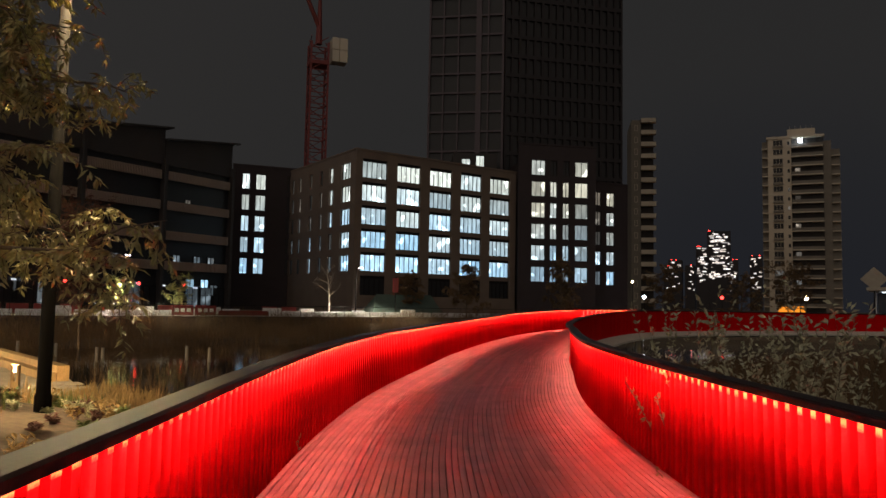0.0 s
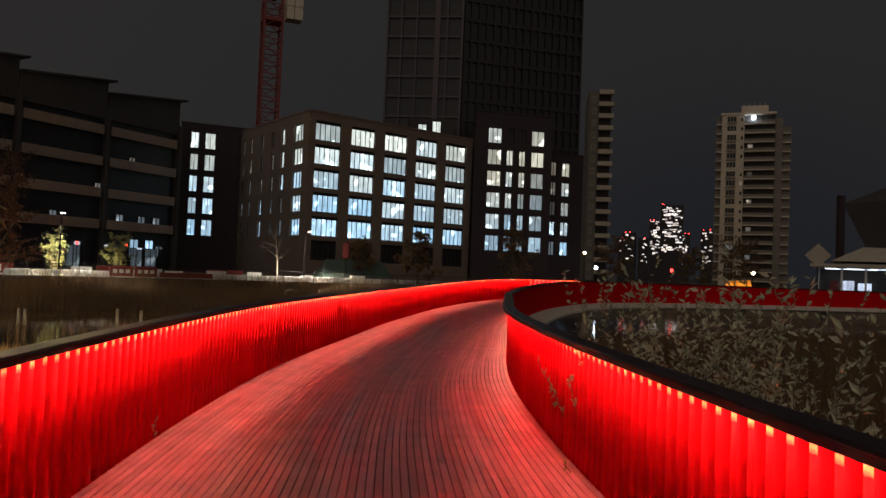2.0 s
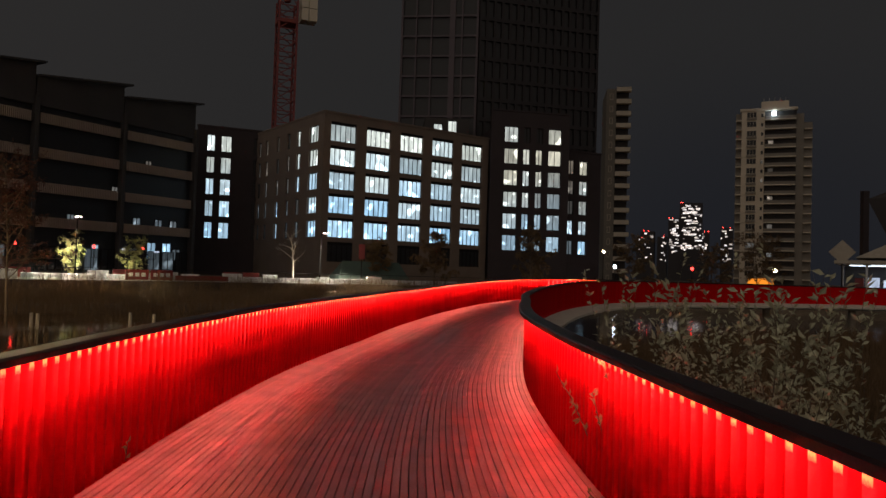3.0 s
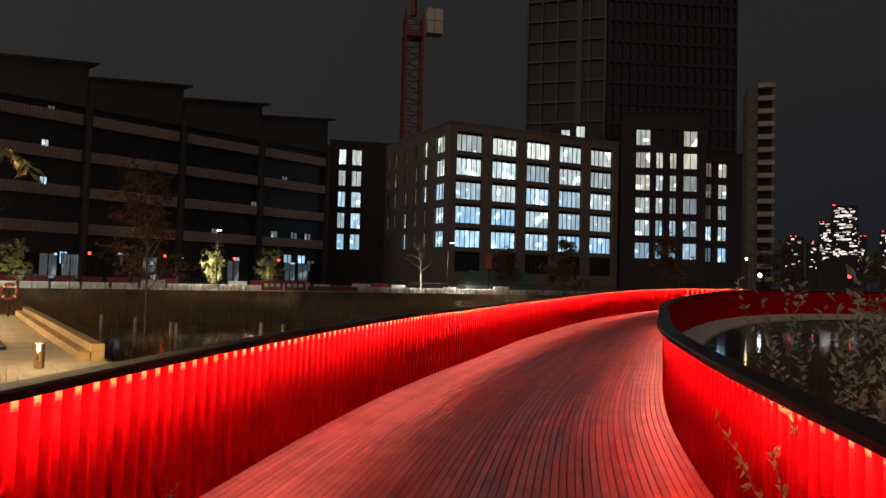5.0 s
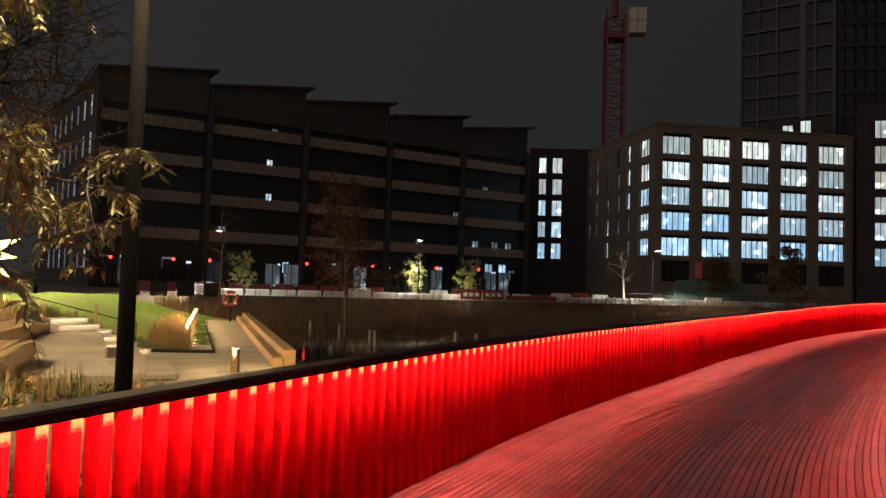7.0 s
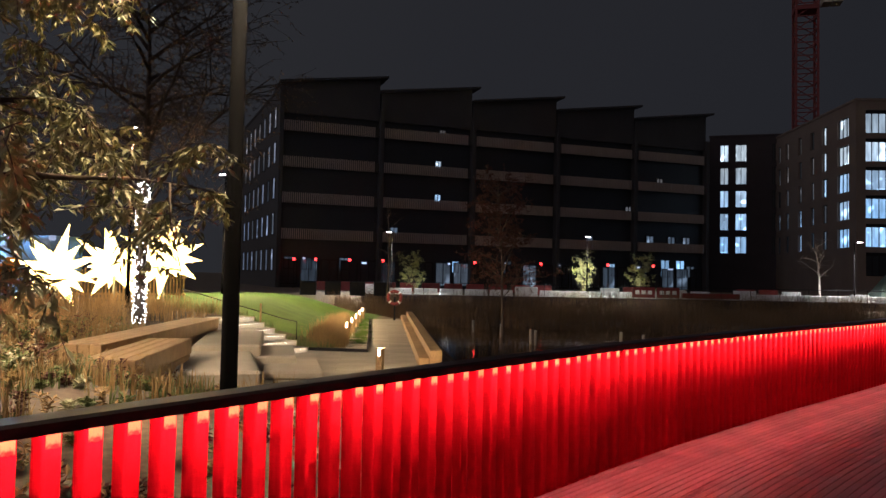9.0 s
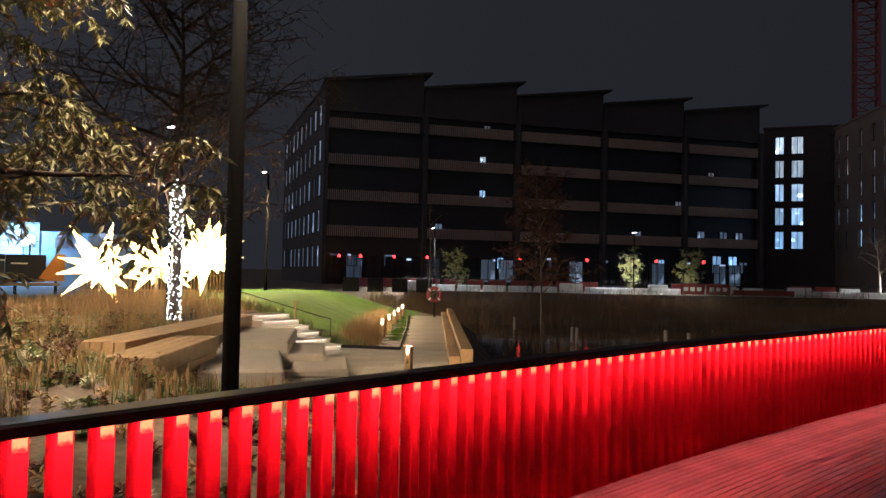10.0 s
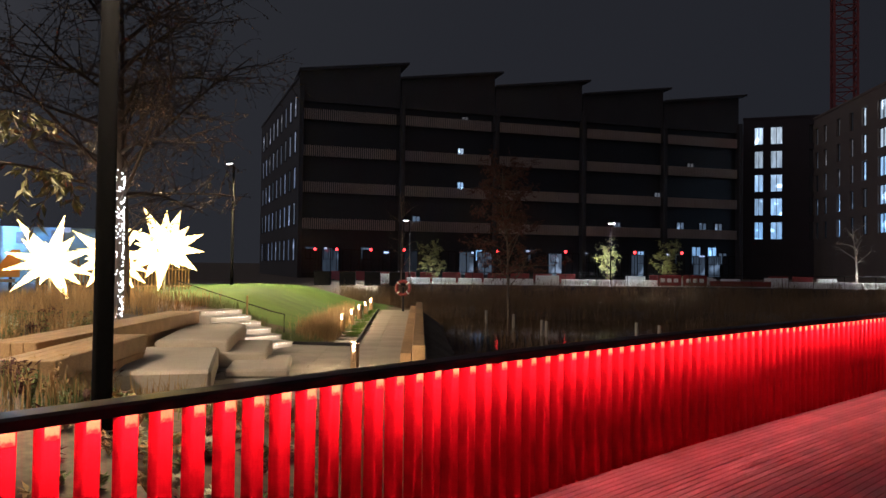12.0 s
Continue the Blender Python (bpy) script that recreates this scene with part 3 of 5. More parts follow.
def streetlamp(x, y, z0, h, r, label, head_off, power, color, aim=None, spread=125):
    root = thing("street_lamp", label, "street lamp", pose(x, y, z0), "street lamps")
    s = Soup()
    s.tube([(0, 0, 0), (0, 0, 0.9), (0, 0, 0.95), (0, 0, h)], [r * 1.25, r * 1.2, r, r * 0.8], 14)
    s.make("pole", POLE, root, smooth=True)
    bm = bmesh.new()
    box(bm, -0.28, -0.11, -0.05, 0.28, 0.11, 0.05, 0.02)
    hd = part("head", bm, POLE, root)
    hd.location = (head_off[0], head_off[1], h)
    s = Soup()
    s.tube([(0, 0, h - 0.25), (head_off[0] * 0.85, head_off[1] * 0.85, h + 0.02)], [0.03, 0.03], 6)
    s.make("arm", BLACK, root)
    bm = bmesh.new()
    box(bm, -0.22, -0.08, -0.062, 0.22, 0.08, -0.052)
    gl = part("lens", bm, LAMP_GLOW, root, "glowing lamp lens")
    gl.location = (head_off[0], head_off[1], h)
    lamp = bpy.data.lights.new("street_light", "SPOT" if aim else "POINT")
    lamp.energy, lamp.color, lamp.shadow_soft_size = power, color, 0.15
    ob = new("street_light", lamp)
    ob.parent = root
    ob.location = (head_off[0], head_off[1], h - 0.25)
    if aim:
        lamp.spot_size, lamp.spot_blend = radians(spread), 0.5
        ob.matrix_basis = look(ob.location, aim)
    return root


streetlamp(-6.1, 11.55, -0.8, 7.9, 0.105, "tall black street lamp post beside the bridge", (0.55, -0.15), 2400, (1.0, 0.74, 0.36), (-2.4, -4.5, 0.0), 112)
# This lamp is an unseen addition that brightens the planting bed.
streetlamp(-13.0, 7.0, -0.3, 7.4, 0.105, "tall black street lamp added out of view to light the planting bed", (0.4, 0.3), 6800, (1.0, 0.71, 0.34), (-0.8, 4.2, 0.0), 122)
streetlamp(-37.5, 34.2, 0.1, 7.6, 0.09, "slim street lamp beyond the lawn", (0.9, -0.9), 12000, (1.0, 0.72, 0.30), (0.95, -0.95, 0.0))
streetlamp(-27.7, 22.4, 0.1, 7.4, 0.08, "slim street lamp among the park trees", (1.0, -0.6), 9000, (1.0, 0.66, 0.27), (1.4, -0.9, 0.0))
# Only the first lamp is known; the other two are added to light the barriers.
for x, y in ((-28.6, 66.6), (-9.5, 81.6), (-41.5, 54.6)):
    streetlamp(x, y, 0.1, 5.4, 0.05, "slim street lamp, some of them added, along the road works", (0.6, -1.1), 9000, (1.0, 0.92, 0.68), (0.6, -1.0, 0.0))

edging = thing("planter_edging", "thin black metal edging round the planting", "edging", kind="structure")
for (xa, ya), (xb, yb) in (((-17.1, 22.6), (-15.2, 23.7)), ((-15.2, 23.7), (-27.9, 37.4))):
    d = Vector((xb - xa, yb - ya))
    bm = bmesh.new()
    box(bm, 0, -0.02, -0.95, d.length, 0.02, -0.76, 0.004)
    part("edge_strip", bm, BLACK, edging).matrix_basis = Matrix.Translation((xa, ya, 0)) @ Matrix.Rotation(math.atan2(d.y, d.x), 4, "Z")

# lifebuoy on its post
buoy = thing("lifebuoy", "red lifebuoy with white bands on a post", "lifebuoy", pose(-26.1, 37.5, -0.9))
bm = bmesh.new()
box(bm, -0.05, -0.05, 0, 0.05, 0.05, 1.35, 0.01)
part("post", bm, BLACK, buoy)
v, f = [], []
for i in range(28):
    for j in range(8):
        a, b = 2 * math.pi * i / 28, 2 * math.pi * j / 8
        r = 0.36 + 0.09 * math.cos(b)
        v.append((r * math.cos(a), 0.09 * math.sin(b) - 0.14, 1.33 + r * math.sin(a)))
        f.append((i * 8 + j, ((i + 1) % 28) * 8 + j, ((i + 1) % 28) * 8 + (j + 1) % 8, i * 8 + (j + 1) % 8))
ring = raw("ring", v, f, RED_PLASTIC, buoy, "red ring with white bands", True)
ring.data.materials.append(WHITE)
for i, p in enumerate(ring.data.polygons):
    if (i // 8) % 7 == 3:
        p.material_index = 1
buoy.rotation_euler[2] = radians(35)

# lawn handrail and the thin lit posts by the steps
hr = thing("handrail", "thin black handrail beside the steps", "handrail")
s = Soup()
s.tube([(-18.2, 23.3, -0.62), (-18.2, 23.3, 0.0), (-18.9, 23.35, 0.05), (-26.5, 24.2, 0.92)], [0.022] * 4, 6)
s.make("rail", BLACK, hr)
for x, y, z0, z1 in ((-19.3, 22.6, -0.55, 0.6), (-24.3, 22.6, -0.1, 1.0)):
    p = thing("marker_post", "thin timber marker post lit warmly", "post", pose(x, y, z0), "marker posts")
    s = Soup()
    s.tube([(0, 0, 0), (0, 0, z1 - z0)], [0.035, 0.03], 6)
    s.make("post", TIMBER, p)


# ---- star lights ----
def star(x, y, z, r, seed, spikes=16):
    rnd = random.Random(seed)
    root = thing("star_light", "big spiky glowing star covered in warm bulbs", "star light", pose(x, y, z), "star lights")
    for k in range(spikes):
        zz = 1 - 2 * (k + 0.5) / spikes
        a = k * 2.39996 + seed
        d = Vector((math.sqrt(1 - zz * zz) * math.cos(a), math.sqrt(1 - zz * zz) * math.sin(a), zz))
        if d.z < -0.55:
            d.z = -0.5
        d.normalize()
        o = d.orthogonal().normalized()
        c = d.cross(o)
        ln, w = r * rnd.uniform(0.8, 1.15), r * 0.17
        vs = [tuple(d * ln)] + [tuple(d * r * 0.25 + w * (math.cos(t) * o + math.sin(t) * c)) for t in (0, 1.57, 3.14, 4.71)] + [(0, 0, 0)]
        raw("spike", vs, [(0, 1, 2), (0, 2, 3), (0, 3, 4), (0, 4, 1), (5, 2, 1), (5, 3, 2), (5, 4, 3), (5, 1, 4)], STAR, root)
    s = Soup()
    s.tube([(0, 0, 0), (0, 0, -z + float(ground_z(x, y)))], [0.06, 0.06], 6)
    s.make("stand", STEEL, root)
    return root


star(-31.5, 26.4, 2.35, 2.35, 1)
star(-30.9, 20.9, 1.65, 1.9, 2)
star(-30.3, 23.2, 1.9, 2.0, 3)


# ---- trees and planting ----
def bent(p, d, length, rnd, bend, n=4, droop=0.0):
    pts, q = [Vector(p)], Vector(d).normalized()
    for i in range(n):
        q = (q + Vector((rnd.uniform(-bend, bend), rnd.uniform(-bend, bend), rnd.uniform(-bend, bend) - droop))).normalized()
        pts.append(pts[-1] + q * length / n)
    return pts, q


def tree(label, base, height, radius, seed, leaf_m, leaf_n=6, leaf_len=0.1, limbs=9, fork=0.35, trunk_r=0.13, droop=0.06, sub=6, twigs=5, group="trees", up=0.45, bark=None):
    rnd = random.Random(seed)
    root = thing("tree", label, "tree", pose(*base), group)
    wood, fine, leaves = Soup(), Soup(), Soup()
    tp, _ = bent((0, 0, 0), (0, 0, 1), height * 0.8, rnd, 0.05, 6)
    wood.tube(tp, [trunk_r * (1 - 0.13 * i) for i in range(7)], 10)
    for k in range(limbs):
        t = fork + (1 - fork) * k / limbs
        i = min(int(t * 6), 5)
        p = tp[i].lerp(tp[i + 1], t * 6 - i)
        a = k * 2.4 + rnd.uniform(-0.4, 0.4)
        ln = radius * rnd.uniform(0.75, 1.1) * (1.0 - 0.45 * (t - fork) / (1 - fork))
        lp, _ = bent(p, (math.cos(a), math.sin(a), up + rnd.uniform(-0.2, 0.5)), ln, rnd, 0.16, 5, droop * 0.4)
        r0 = trunk_r * 0.42
        wood.tube(lp, [r0 * (1 - 0.16 * j) for j in range(6)], 6)
        for m in range(sub):
            u = rnd.uniform(0.2, 1.0)
            j = min(int(u * 5), 4)
            b0 = lp[j].lerp(lp[j + 1], u * 5 - j)
            bd = Vector((rnd.uniform(-1, 1), rnd.uniform(-1, 1), rnd.uniform(-0.3, 0.8)))
            bd = bd.normalized() + (lp[5] - lp[0]).normalized() * 0.6
            bp, _ = bent(b0, bd, radius * rnd.uniform(0.25, 0.5), rnd, 0.2, 4, droop)
            fine.tube(bp, [r0 * 0.34, r0 * 0.28, r0 * 0.2, r0 * 0.13, r0 * 0.08], 4)
            for w in range(twigs):
                j = rnd.randrange(1, 4)
                td = Vector((rnd.uniform(-1, 1), rnd.uniform(-1, 1), rnd.uniform(-0.6, 0.5)))
                twp, tq = bent(bp[j].lerp(bp[j + 1], rnd.random()), td, radius * rnd.uniform(0.10, 0.24), rnd, 0.25, 3, droop * 2)
                fine.tube(twp, [r0 * 0.12, r0 * 0.1, r0 * 0.08, r0 * 0.05], 3)
                for q in range(leaf_n):
                    z = rnd.uniform(0.1, 3)
                    j2 = min(int(z), 2)
                    ld_ = Vector((rnd.uniform(-1, 1), rnd.uniform(-1, 1), rnd.uniform(-1.1, 0.3))) + tq * 0.5
                    leaves.leaf(twp[j2].lerp(twp[j2 + 1], z - j2), ld_, (rnd.uniform(-1, 1), rnd.uniform(-1, 1), 1), leaf_len * rnd.uniform(0.7, 1.3), leaf_len * 0.32)
    wood.make("trunk", bark or BARK, root, smooth=True)
    tagged(fine.make("branchwork", bark or BARK, root), kind="stuff")
    if leaf_n:
        tagged(leaves.make("crown", leaf_m, root), kind="stuff")
    return root


tree("broad tree with drooping olive leaves near the lamp", (-6.3, 7.75, -0.6), 9.0, 2.6, 5, LEAF, leaf_n=16, leaf_len=0.135, limbs=21, fork=0.32, trunk_r=0.12, droop=0.14, sub=11, twigs=8, group="park trees", up=0.3)
wrapped = tree("bare tree with fairy lights wound round its trunk", (-19.75, 18.3, 0.0), 12.5, 5.6, 8, LEAF_BROWN, leaf_n=5, leaf_len=0.12, limbs=22, fork=0.34, trunk_r=0.17, droop=0.05, sub=11, twigs=7, group="park trees", up=0.35, bark=DARK_BARK)
rnd = random.Random(3)
fb = Soup()
for i in range(420):
    z, a = rnd.uniform(0.05, 4.4), rnd.uniform(0, 6.28)
    fb.box(0.2 * math.cos(a) - 0.010, 0.2 * math.sin(a) - 0.010, z - 0.010, 0.2 * math.cos(a) + 0.010, 0.2 * math.sin(a) + 0.010, z + 0.010)
lights = fb.make("fairy_lights", FAIRY, None)
lights.matrix_basis = pose(-19.75, 18.3, 0.0)
tagged(lights, "warm fairy lights wound round a tree trunk", "fairy lights", kind="stuff")
tree("bare tree behind the star lights", (-24.5, 21.0, 0.05), 10.5, 4.6, 12, LEAF_BROWN, leaf_n=6, leaf_len=0.13, limbs=12, fork=0.3, trunk_r=0.14, sub=8, twigs=5, group="park trees")
tree("rust-coloured tree standing in the reeds", (-16.5, 33.9, -1.3), 8.6, 2.1, 21, LEAF_RUST, leaf_n=12, leaf_len=0.13, limbs=22, fork=0.30, trunk_r=0.07, droop=0.0, sub=7, twigs=5, group="dock trees", up=0.7)
tree("slim bare tree beyond the lawn", (-33.0, 44.5, -0.2), 8.5, 1.6, 23, LEAF_RUST, leaf_n=1, leaf_len=0.1, limbs=12, fork=0.25, trunk_r=0.06, sub=4, twigs=3, group="dock trees", up=0.6)
tree("slim bare tree beside the road works", (-12.7, 83.5, 0.0), 7.0, 2.2, 25, LEAF_RUST, leaf_n=1, leaf_len=0.1, limbs=9, fork=0.4, trunk_r=0.12, sub=4, twigs=3, group="dock trees", up=0.8, bark=CONCRETE)
for x, y, h, sd in ((-43.2, 59.8, 4.2, 31), (-30.0, 68.6, 4.2, 33), (-25.2, 70.6, 4.4, 35)):
    tree("multi-stemmed pale young tree lit from below", (x, y, 0.05), h, 1.7, sd, LEAF_LIT, leaf_n=6, leaf_len=0.17, limbs=14, fork=0.05, trunk_r=0.05, sub=6, twigs=5, group="lit young trees", up=0.9)
for x, y, h, r, sd in ((3.0, 88, 7, 2.6, 41), (15, 92, 8, 3, 43), (33, 110, 9, 3.5, 45), (62, 132, 12, 4.5, 47), (73, 150, 13, 5, 49), (48, 118, 8, 3.5, 51), (-4, 90, 6, 2.4, 53)):
    tree("dark bushy street tree", (x, y, 0.0), h, r, sd, REED, leaf_n=9, leaf_len=0.42, limbs=12, fork=0.12, trunk_r=0.12, sub=6, twigs=4, group="street trees", up=0.6)


def shrub_mesh(seed, h, n):
    rnd = random.Random(seed)
    st, lv = Soup(), Soup()
    for k in range(n):
        a, r = rnd.uniform(0, 6.28), rnd.uniform(0, 0.25)
        hh = h * rnd.uniform(0.55, 1.05)
        pts, _ = bent((r * math.cos(a), r * math.sin(a), 0), (math.cos(a) * 0.22, math.sin(a) * 0.22, 1), hh, rnd, 0.13, 7)
        st.tube(pts, [0.007 - 0.0008 * i for i in range(8)], 3)
        for q in range(int(hh * 13)):
            z = rnd.uniform(1.5, 7)
            i = min(int(z), 6)
            b = rnd.uniform(0, 6.28)
            lv.leaf(pts[i].lerp(pts[i + 1], z - i), (math.cos(b), math.sin(b), rnd.uniform(0.1, 1.3)), (rnd.uniform(-1, 1), rnd.uniform(-1, 1), 0.6), rnd.uniform(0.07, 0.13), rnd.uniform(0.03, 0.052))
    return st, lv


rnd = random.Random(77)
kinds = []
for k in range(4):
    st, lv = shrub_mesh(100 + k, 2.75, 9)
    root = thing("willow_shrub", "tall thin-stemmed willow shrub with pale leaves", "shrub", pose(3.6 + k * 0.7, 8.0 + k * 1.3, -1.1), "willow shrubs")
    tagged(st.make("stemwork", BARK, root), kind="stuff")
    tagged(lv.make("foliage", LEAF_PALE, root), kind="stuff")
    kinds.append(root)
for k in range(29):
    y = rnd.uniform(3.5, 13.8)
    x = np.interp(y, LINE[:, 1], LINE[:, 0]) + HALF + 1.05 + abs(rnd.gauss(0, 1.7)) + 0.06 * (y - 5)
    sc = rnd.uniform(0.75, 1.2)
    c = copy_thing(kinds[k % 4], pose(x, y, -1.1, 0, 0, rnd.uniform(0, 360)))
    c.scale = (sc, sc, sc)


def blades(name, label, spots, material, seed, h, count, spread, category="grass"):
    rnd = random.Random(seed)
    s = Soup()
    for x, y in spots:
        z = max(float(ground_z(x, y)), -1.76)
        for k in range(count):
            a, r = rnd.uniform(0, 6.28), rnd.uniform(0, spread)
            hh = h * rnd.uniform(0.5, 1.1)
            b = rnd.uniform(0, 6.28)
            lean = rnd.uniform(0.05, 0.45) * hh
            p = Vector((x + r * math.cos(a), y + r * math.sin(a), z - 0.03))
            w = Vector((-math.sin(b), math.cos(b), 0)) * rnd.uniform(0.004, 0.010)
            m = p + Vector((math.cos(b) * lean * 0.35, math.sin(b) * lean * 0.35, hh * 0.6))
            e = p + Vector((math.cos(b) * lean, math.sin(b) * lean, hh))
            i = len(s.v)
            s.v += [tuple(p - w), tuple(p + w), tuple(m + w), tuple(m - w), tuple(e)]
            s.f += [(i, i + 1, i + 2, i + 3), (i + 3, i + 2, i + 4)]
    return tagged(s.make(name, material), label, category, kind="stuff")


rnd = random.Random(9)
bed = [(rnd.uniform(-20, -6.5), rnd.uniform(7.5, 17.5)) for k in range(900)]
bed = [p for p in bed if poly_distance(np.array(p[0]), np.array(p[1]), [(-9.6, 12.4), (-13.2, 16.4), (-18.6, 21.5), (-17.0, 23), (-9, 20), (-8, 15.5)]) > 0.15]
blades("straw_grass", "dry straw-coloured grasses in the planting bed", bed[: len(bed) // 3], STRAW, 1, 0.5, 22, 0.35)
blades("green_planting", "low green herbs in the planting bed", bed[len(bed) // 2: len(bed) * 3 // 4], LEAF_GREEN, 2, 0.32, 22, 0.4)
def herbs(name, label, spots, material, seed, h, count):
    rnd = random.Random(seed)
    s = Soup()
    for x, y in spots:
        z = float(ground_z(x, y)) - 0.02
        hh = h * rnd.uniform(0.6, 1.2) * (0.42 if x > -9.5 else 1.0)
        for k in range(5):
            a = rnd.uniform(0, 6.28)
            pts, _ = bent((x, y, z), (0.5 * math.cos(a), 0.5 * math.sin(a), 1), hh, rnd, 0.2, 3)
            s.tube(pts, [0.006, 0.005, 0.004, 0.002], 3)
            for q in range(count):
                u = rnd.uniform(0.5, 3)
                i = min(int(u), 2)
                b = rnd.uniform(0, 6.28)
                s.leaf(pts[i].lerp(pts[i + 1], u - i), (math.cos(b), math.sin(b), rnd.uniform(-0.2, 0.9)), (rnd.uniform(-0.6, 0.6), rnd.uniform(-0.6, 0.6), 1), rnd.uniform(0.06, 0.14), rnd.uniform(0.025, 0.06))
    return tagged(s.make(name, material), label, "planting", kind="stuff")


near_bed = [(rnd.uniform(-19, -3.4), rnd.uniform(5.5, 17.0)) for k in range(1050)]
near_bed = [q for q in near_bed if poly_distance(np.array(q[0]), np.array(q[1]), [(-9.6, 12.4), (-13.2, 16.4), (-18.6, 21.5), (-17.0, 23), (-9, 20), (-8, 15.5)]) > 0.15 and float(poly_distance(np.array(q[0]), np.array(q[1]), DOCK)) > 0.3]
third = len(near_bed) // 4
herbs("green_herbs", "leafy green herbs in the planting bed", near_bed[:third], LEAF_GREEN, 61, 0.42, 14)
herbs("dry_herbs", "dry brown seed heads in the planting bed", near_bed[third:2 * third], STRAW, 62, 0.62, 9)
herbs("pale_herbs", "silvery herbs in the planting bed", near_bed[2 * third:3 * third], LEAF_PALE, 63, 0.34, 14)
herbs("rust_herbs", "rust-red herbs in the planting bed", near_bed[3 * third:], LEAF_RUST, 64, 0.45, 11)
tall = []
while len(tall) < 210:
    x, y = rnd.uniform(-31, -15), rnd.uniform(12.5, 24)
    back = -0.77 * (x + 16.0) - 0.64 * (y - 16.6)
    if 0.9 < back < 8.5 and math.hypot(x + 19.75, y - 18.3) > 0.6:
        tall.append((x, y))
blades("tall_grass", "tall dry brown grasses behind the timber seats", tall, STRAW, 19, 0.72, 24, 0.45)
edge = [(rnd.uniform(-9.5, -2.8), 0) for k in range(110)]
edge = [(x, 10.9 - x * 1.05 - rnd.uniform(-0.2, 2.2)) for x, _ in edge]
blades("bank_grass", "golden grass along the dock bank", edge, STRAW, 4, 0.42, 26, 0.35)
strip = []
for k in range(90):
    t = rnd.random()
    t = t * t * 0.8
    strip.append((-17.25 - 11.5 * t + rnd.uniform(-0.9, 0.0), 24.0 + 12.6 * t + rnd.uniform(-0.2, 0.7)))
blades("ornamental_grass", "tan ornamental grass beside the promenade", strip, STRAW, 5, 0.85, 34, 0.35)
verge = []
for k in range(150):
    t = rnd.random()
    verge.append((-17.4 - 10.4 * t + rnd.uniform(-0.35, 0.15), 25.9 + 11.2 * t + rnd.uniform(-0.3, 0.1)))
blades("verge_grass", "short bright green grass strip along the promenade", verge, LAWN, 15, 0.16, 60, 0.32)
slope = [(-17.0 - 6.5 * rnd.random(), 22.9 + rnd.uniform(-0.1, 0.9)) for k in range(70)]
blades("slope_planting", "low planting between steps and lawn", slope, LEAF_GREEN, 6, 0.4, 24, 0.3)
reeds = []
for k in range(1300):
    t = rnd.random()
    q = rnd.uniform(0.0, 12.0)
    reeds.append((-41 + 50 * t + q * 0.6, 48.5 + 38 * t - q * 0.75))
inner = []
for k in range(900):
    y = rnd.uniform(3.0, 30.0)
    inner.append((float(np.interp(y, LINE[:, 1], LINE[:, 0])) + HALF + 1.7 + rnd.uniform(0, 11.0), y))
for k in range(1500):
    x, y = rnd.uniform(5.0, 34.0), rnd.uniform(14.0, 46.0)
    near = np.hypot(LINE[:, 0] - x, LINE[:, 1] - y)
    j = min(int(near.argmin()), len(LINE) - 2)
    side_of = (LINE[j + 1, 0] - LINE[j, 0]) * (y - LINE[j, 1]) - (LINE[j + 1, 1] - LINE[j, 1]) * (x - LINE[j, 0])
    if near[j] > HALF + 1.9 and side_of < 0:
        inner.append((x, y))
blades("reed_bed", "dark tangled reeds inside the bridge's curve", inner, REED, 8, 1.05, 44, 0.8, "reeds")
blades("reeds", "dark reeds along the far side of the dock", reeds, REED, 7, 1.3, 22, 0.9, "reeds")
bank = []
for k in range(620):
    t = rnd.random()
    q = rnd.uniform(0.6, 5.0)
    bank.append((-41.8 + 50.5 * t + q * 0.6, 51.2 + 39.6 * t - q * 0.8 + 1.6 * math.sin(math.pi * t)))
blades("bank_reeds", "tall brown reeds growing against the quay wall", bank, REED, 17, 1.95, 26, 0.8, "reeds")
reeds2 = [(rnd.uniform(-30, 4), rnd.uniform(24, 62)) for k in range(900)]
reeds2 = [q for q in reeds2 if noise.noise(Vector((q[0] * 0.16, q[1] * 0.16, 3.0))) > -0.12 and float(poly_distance(np.array(q[0]), np.array(q[1]), DOCK)) < -1.2]
blades("reed_island", "patchy dark reeds in the dock", [q for q in reeds2 if math.hypot(q[0] + 14, q[1] - 42) > 4.5], REED, 8, 0.55, 18, 0.8, "reeds")
for x, y in ((-17.5, 38.5), (-18.0, 38.9), (-14.0, 41.0), (-21.5, 41.5), (-12.5, 40.2), (-24.5, 43.0)):
    p = thing("mooring_post", "weathered timber post standing in the water", "post", pose(x, y, -2.3), "mooring posts")
    s = Soup()
    s.tube([(0, 0, 0), (0, 0, 1.35)], [0.09, 0.08], 8)
    s.make("post", CONCRETE, p)

# twigs caught in the inner fence
def twig(x, y, z, d, n, length, seed, label):
    rnd = random.Random(seed)
    root = thing("twig", label, "twig", pose(x, y, z), "caught twigs")
    pts, _ = bent((0, 0, 0), d, length, rnd, 0.12, 5)
    s = Soup()
    s.tube(pts, [0.004] * 6, 4)
    s.make("stem", BARK, root)
    lv = Soup()
    for k in range(n):
        u = rnd.uniform(0.3, 5)
        i = min(int(u), 4)
        lv.leaf(pts[i].lerp(pts[i + 1], u - i), (rnd.uniform(-0.5, 0.2), rnd.uniform(-1, 1), rnd.uniform(-0.6, 1)), (1, 0.2, 0.2), 0.075, 0.034)
    lv.make("leaves", LEAF_LIT, root)


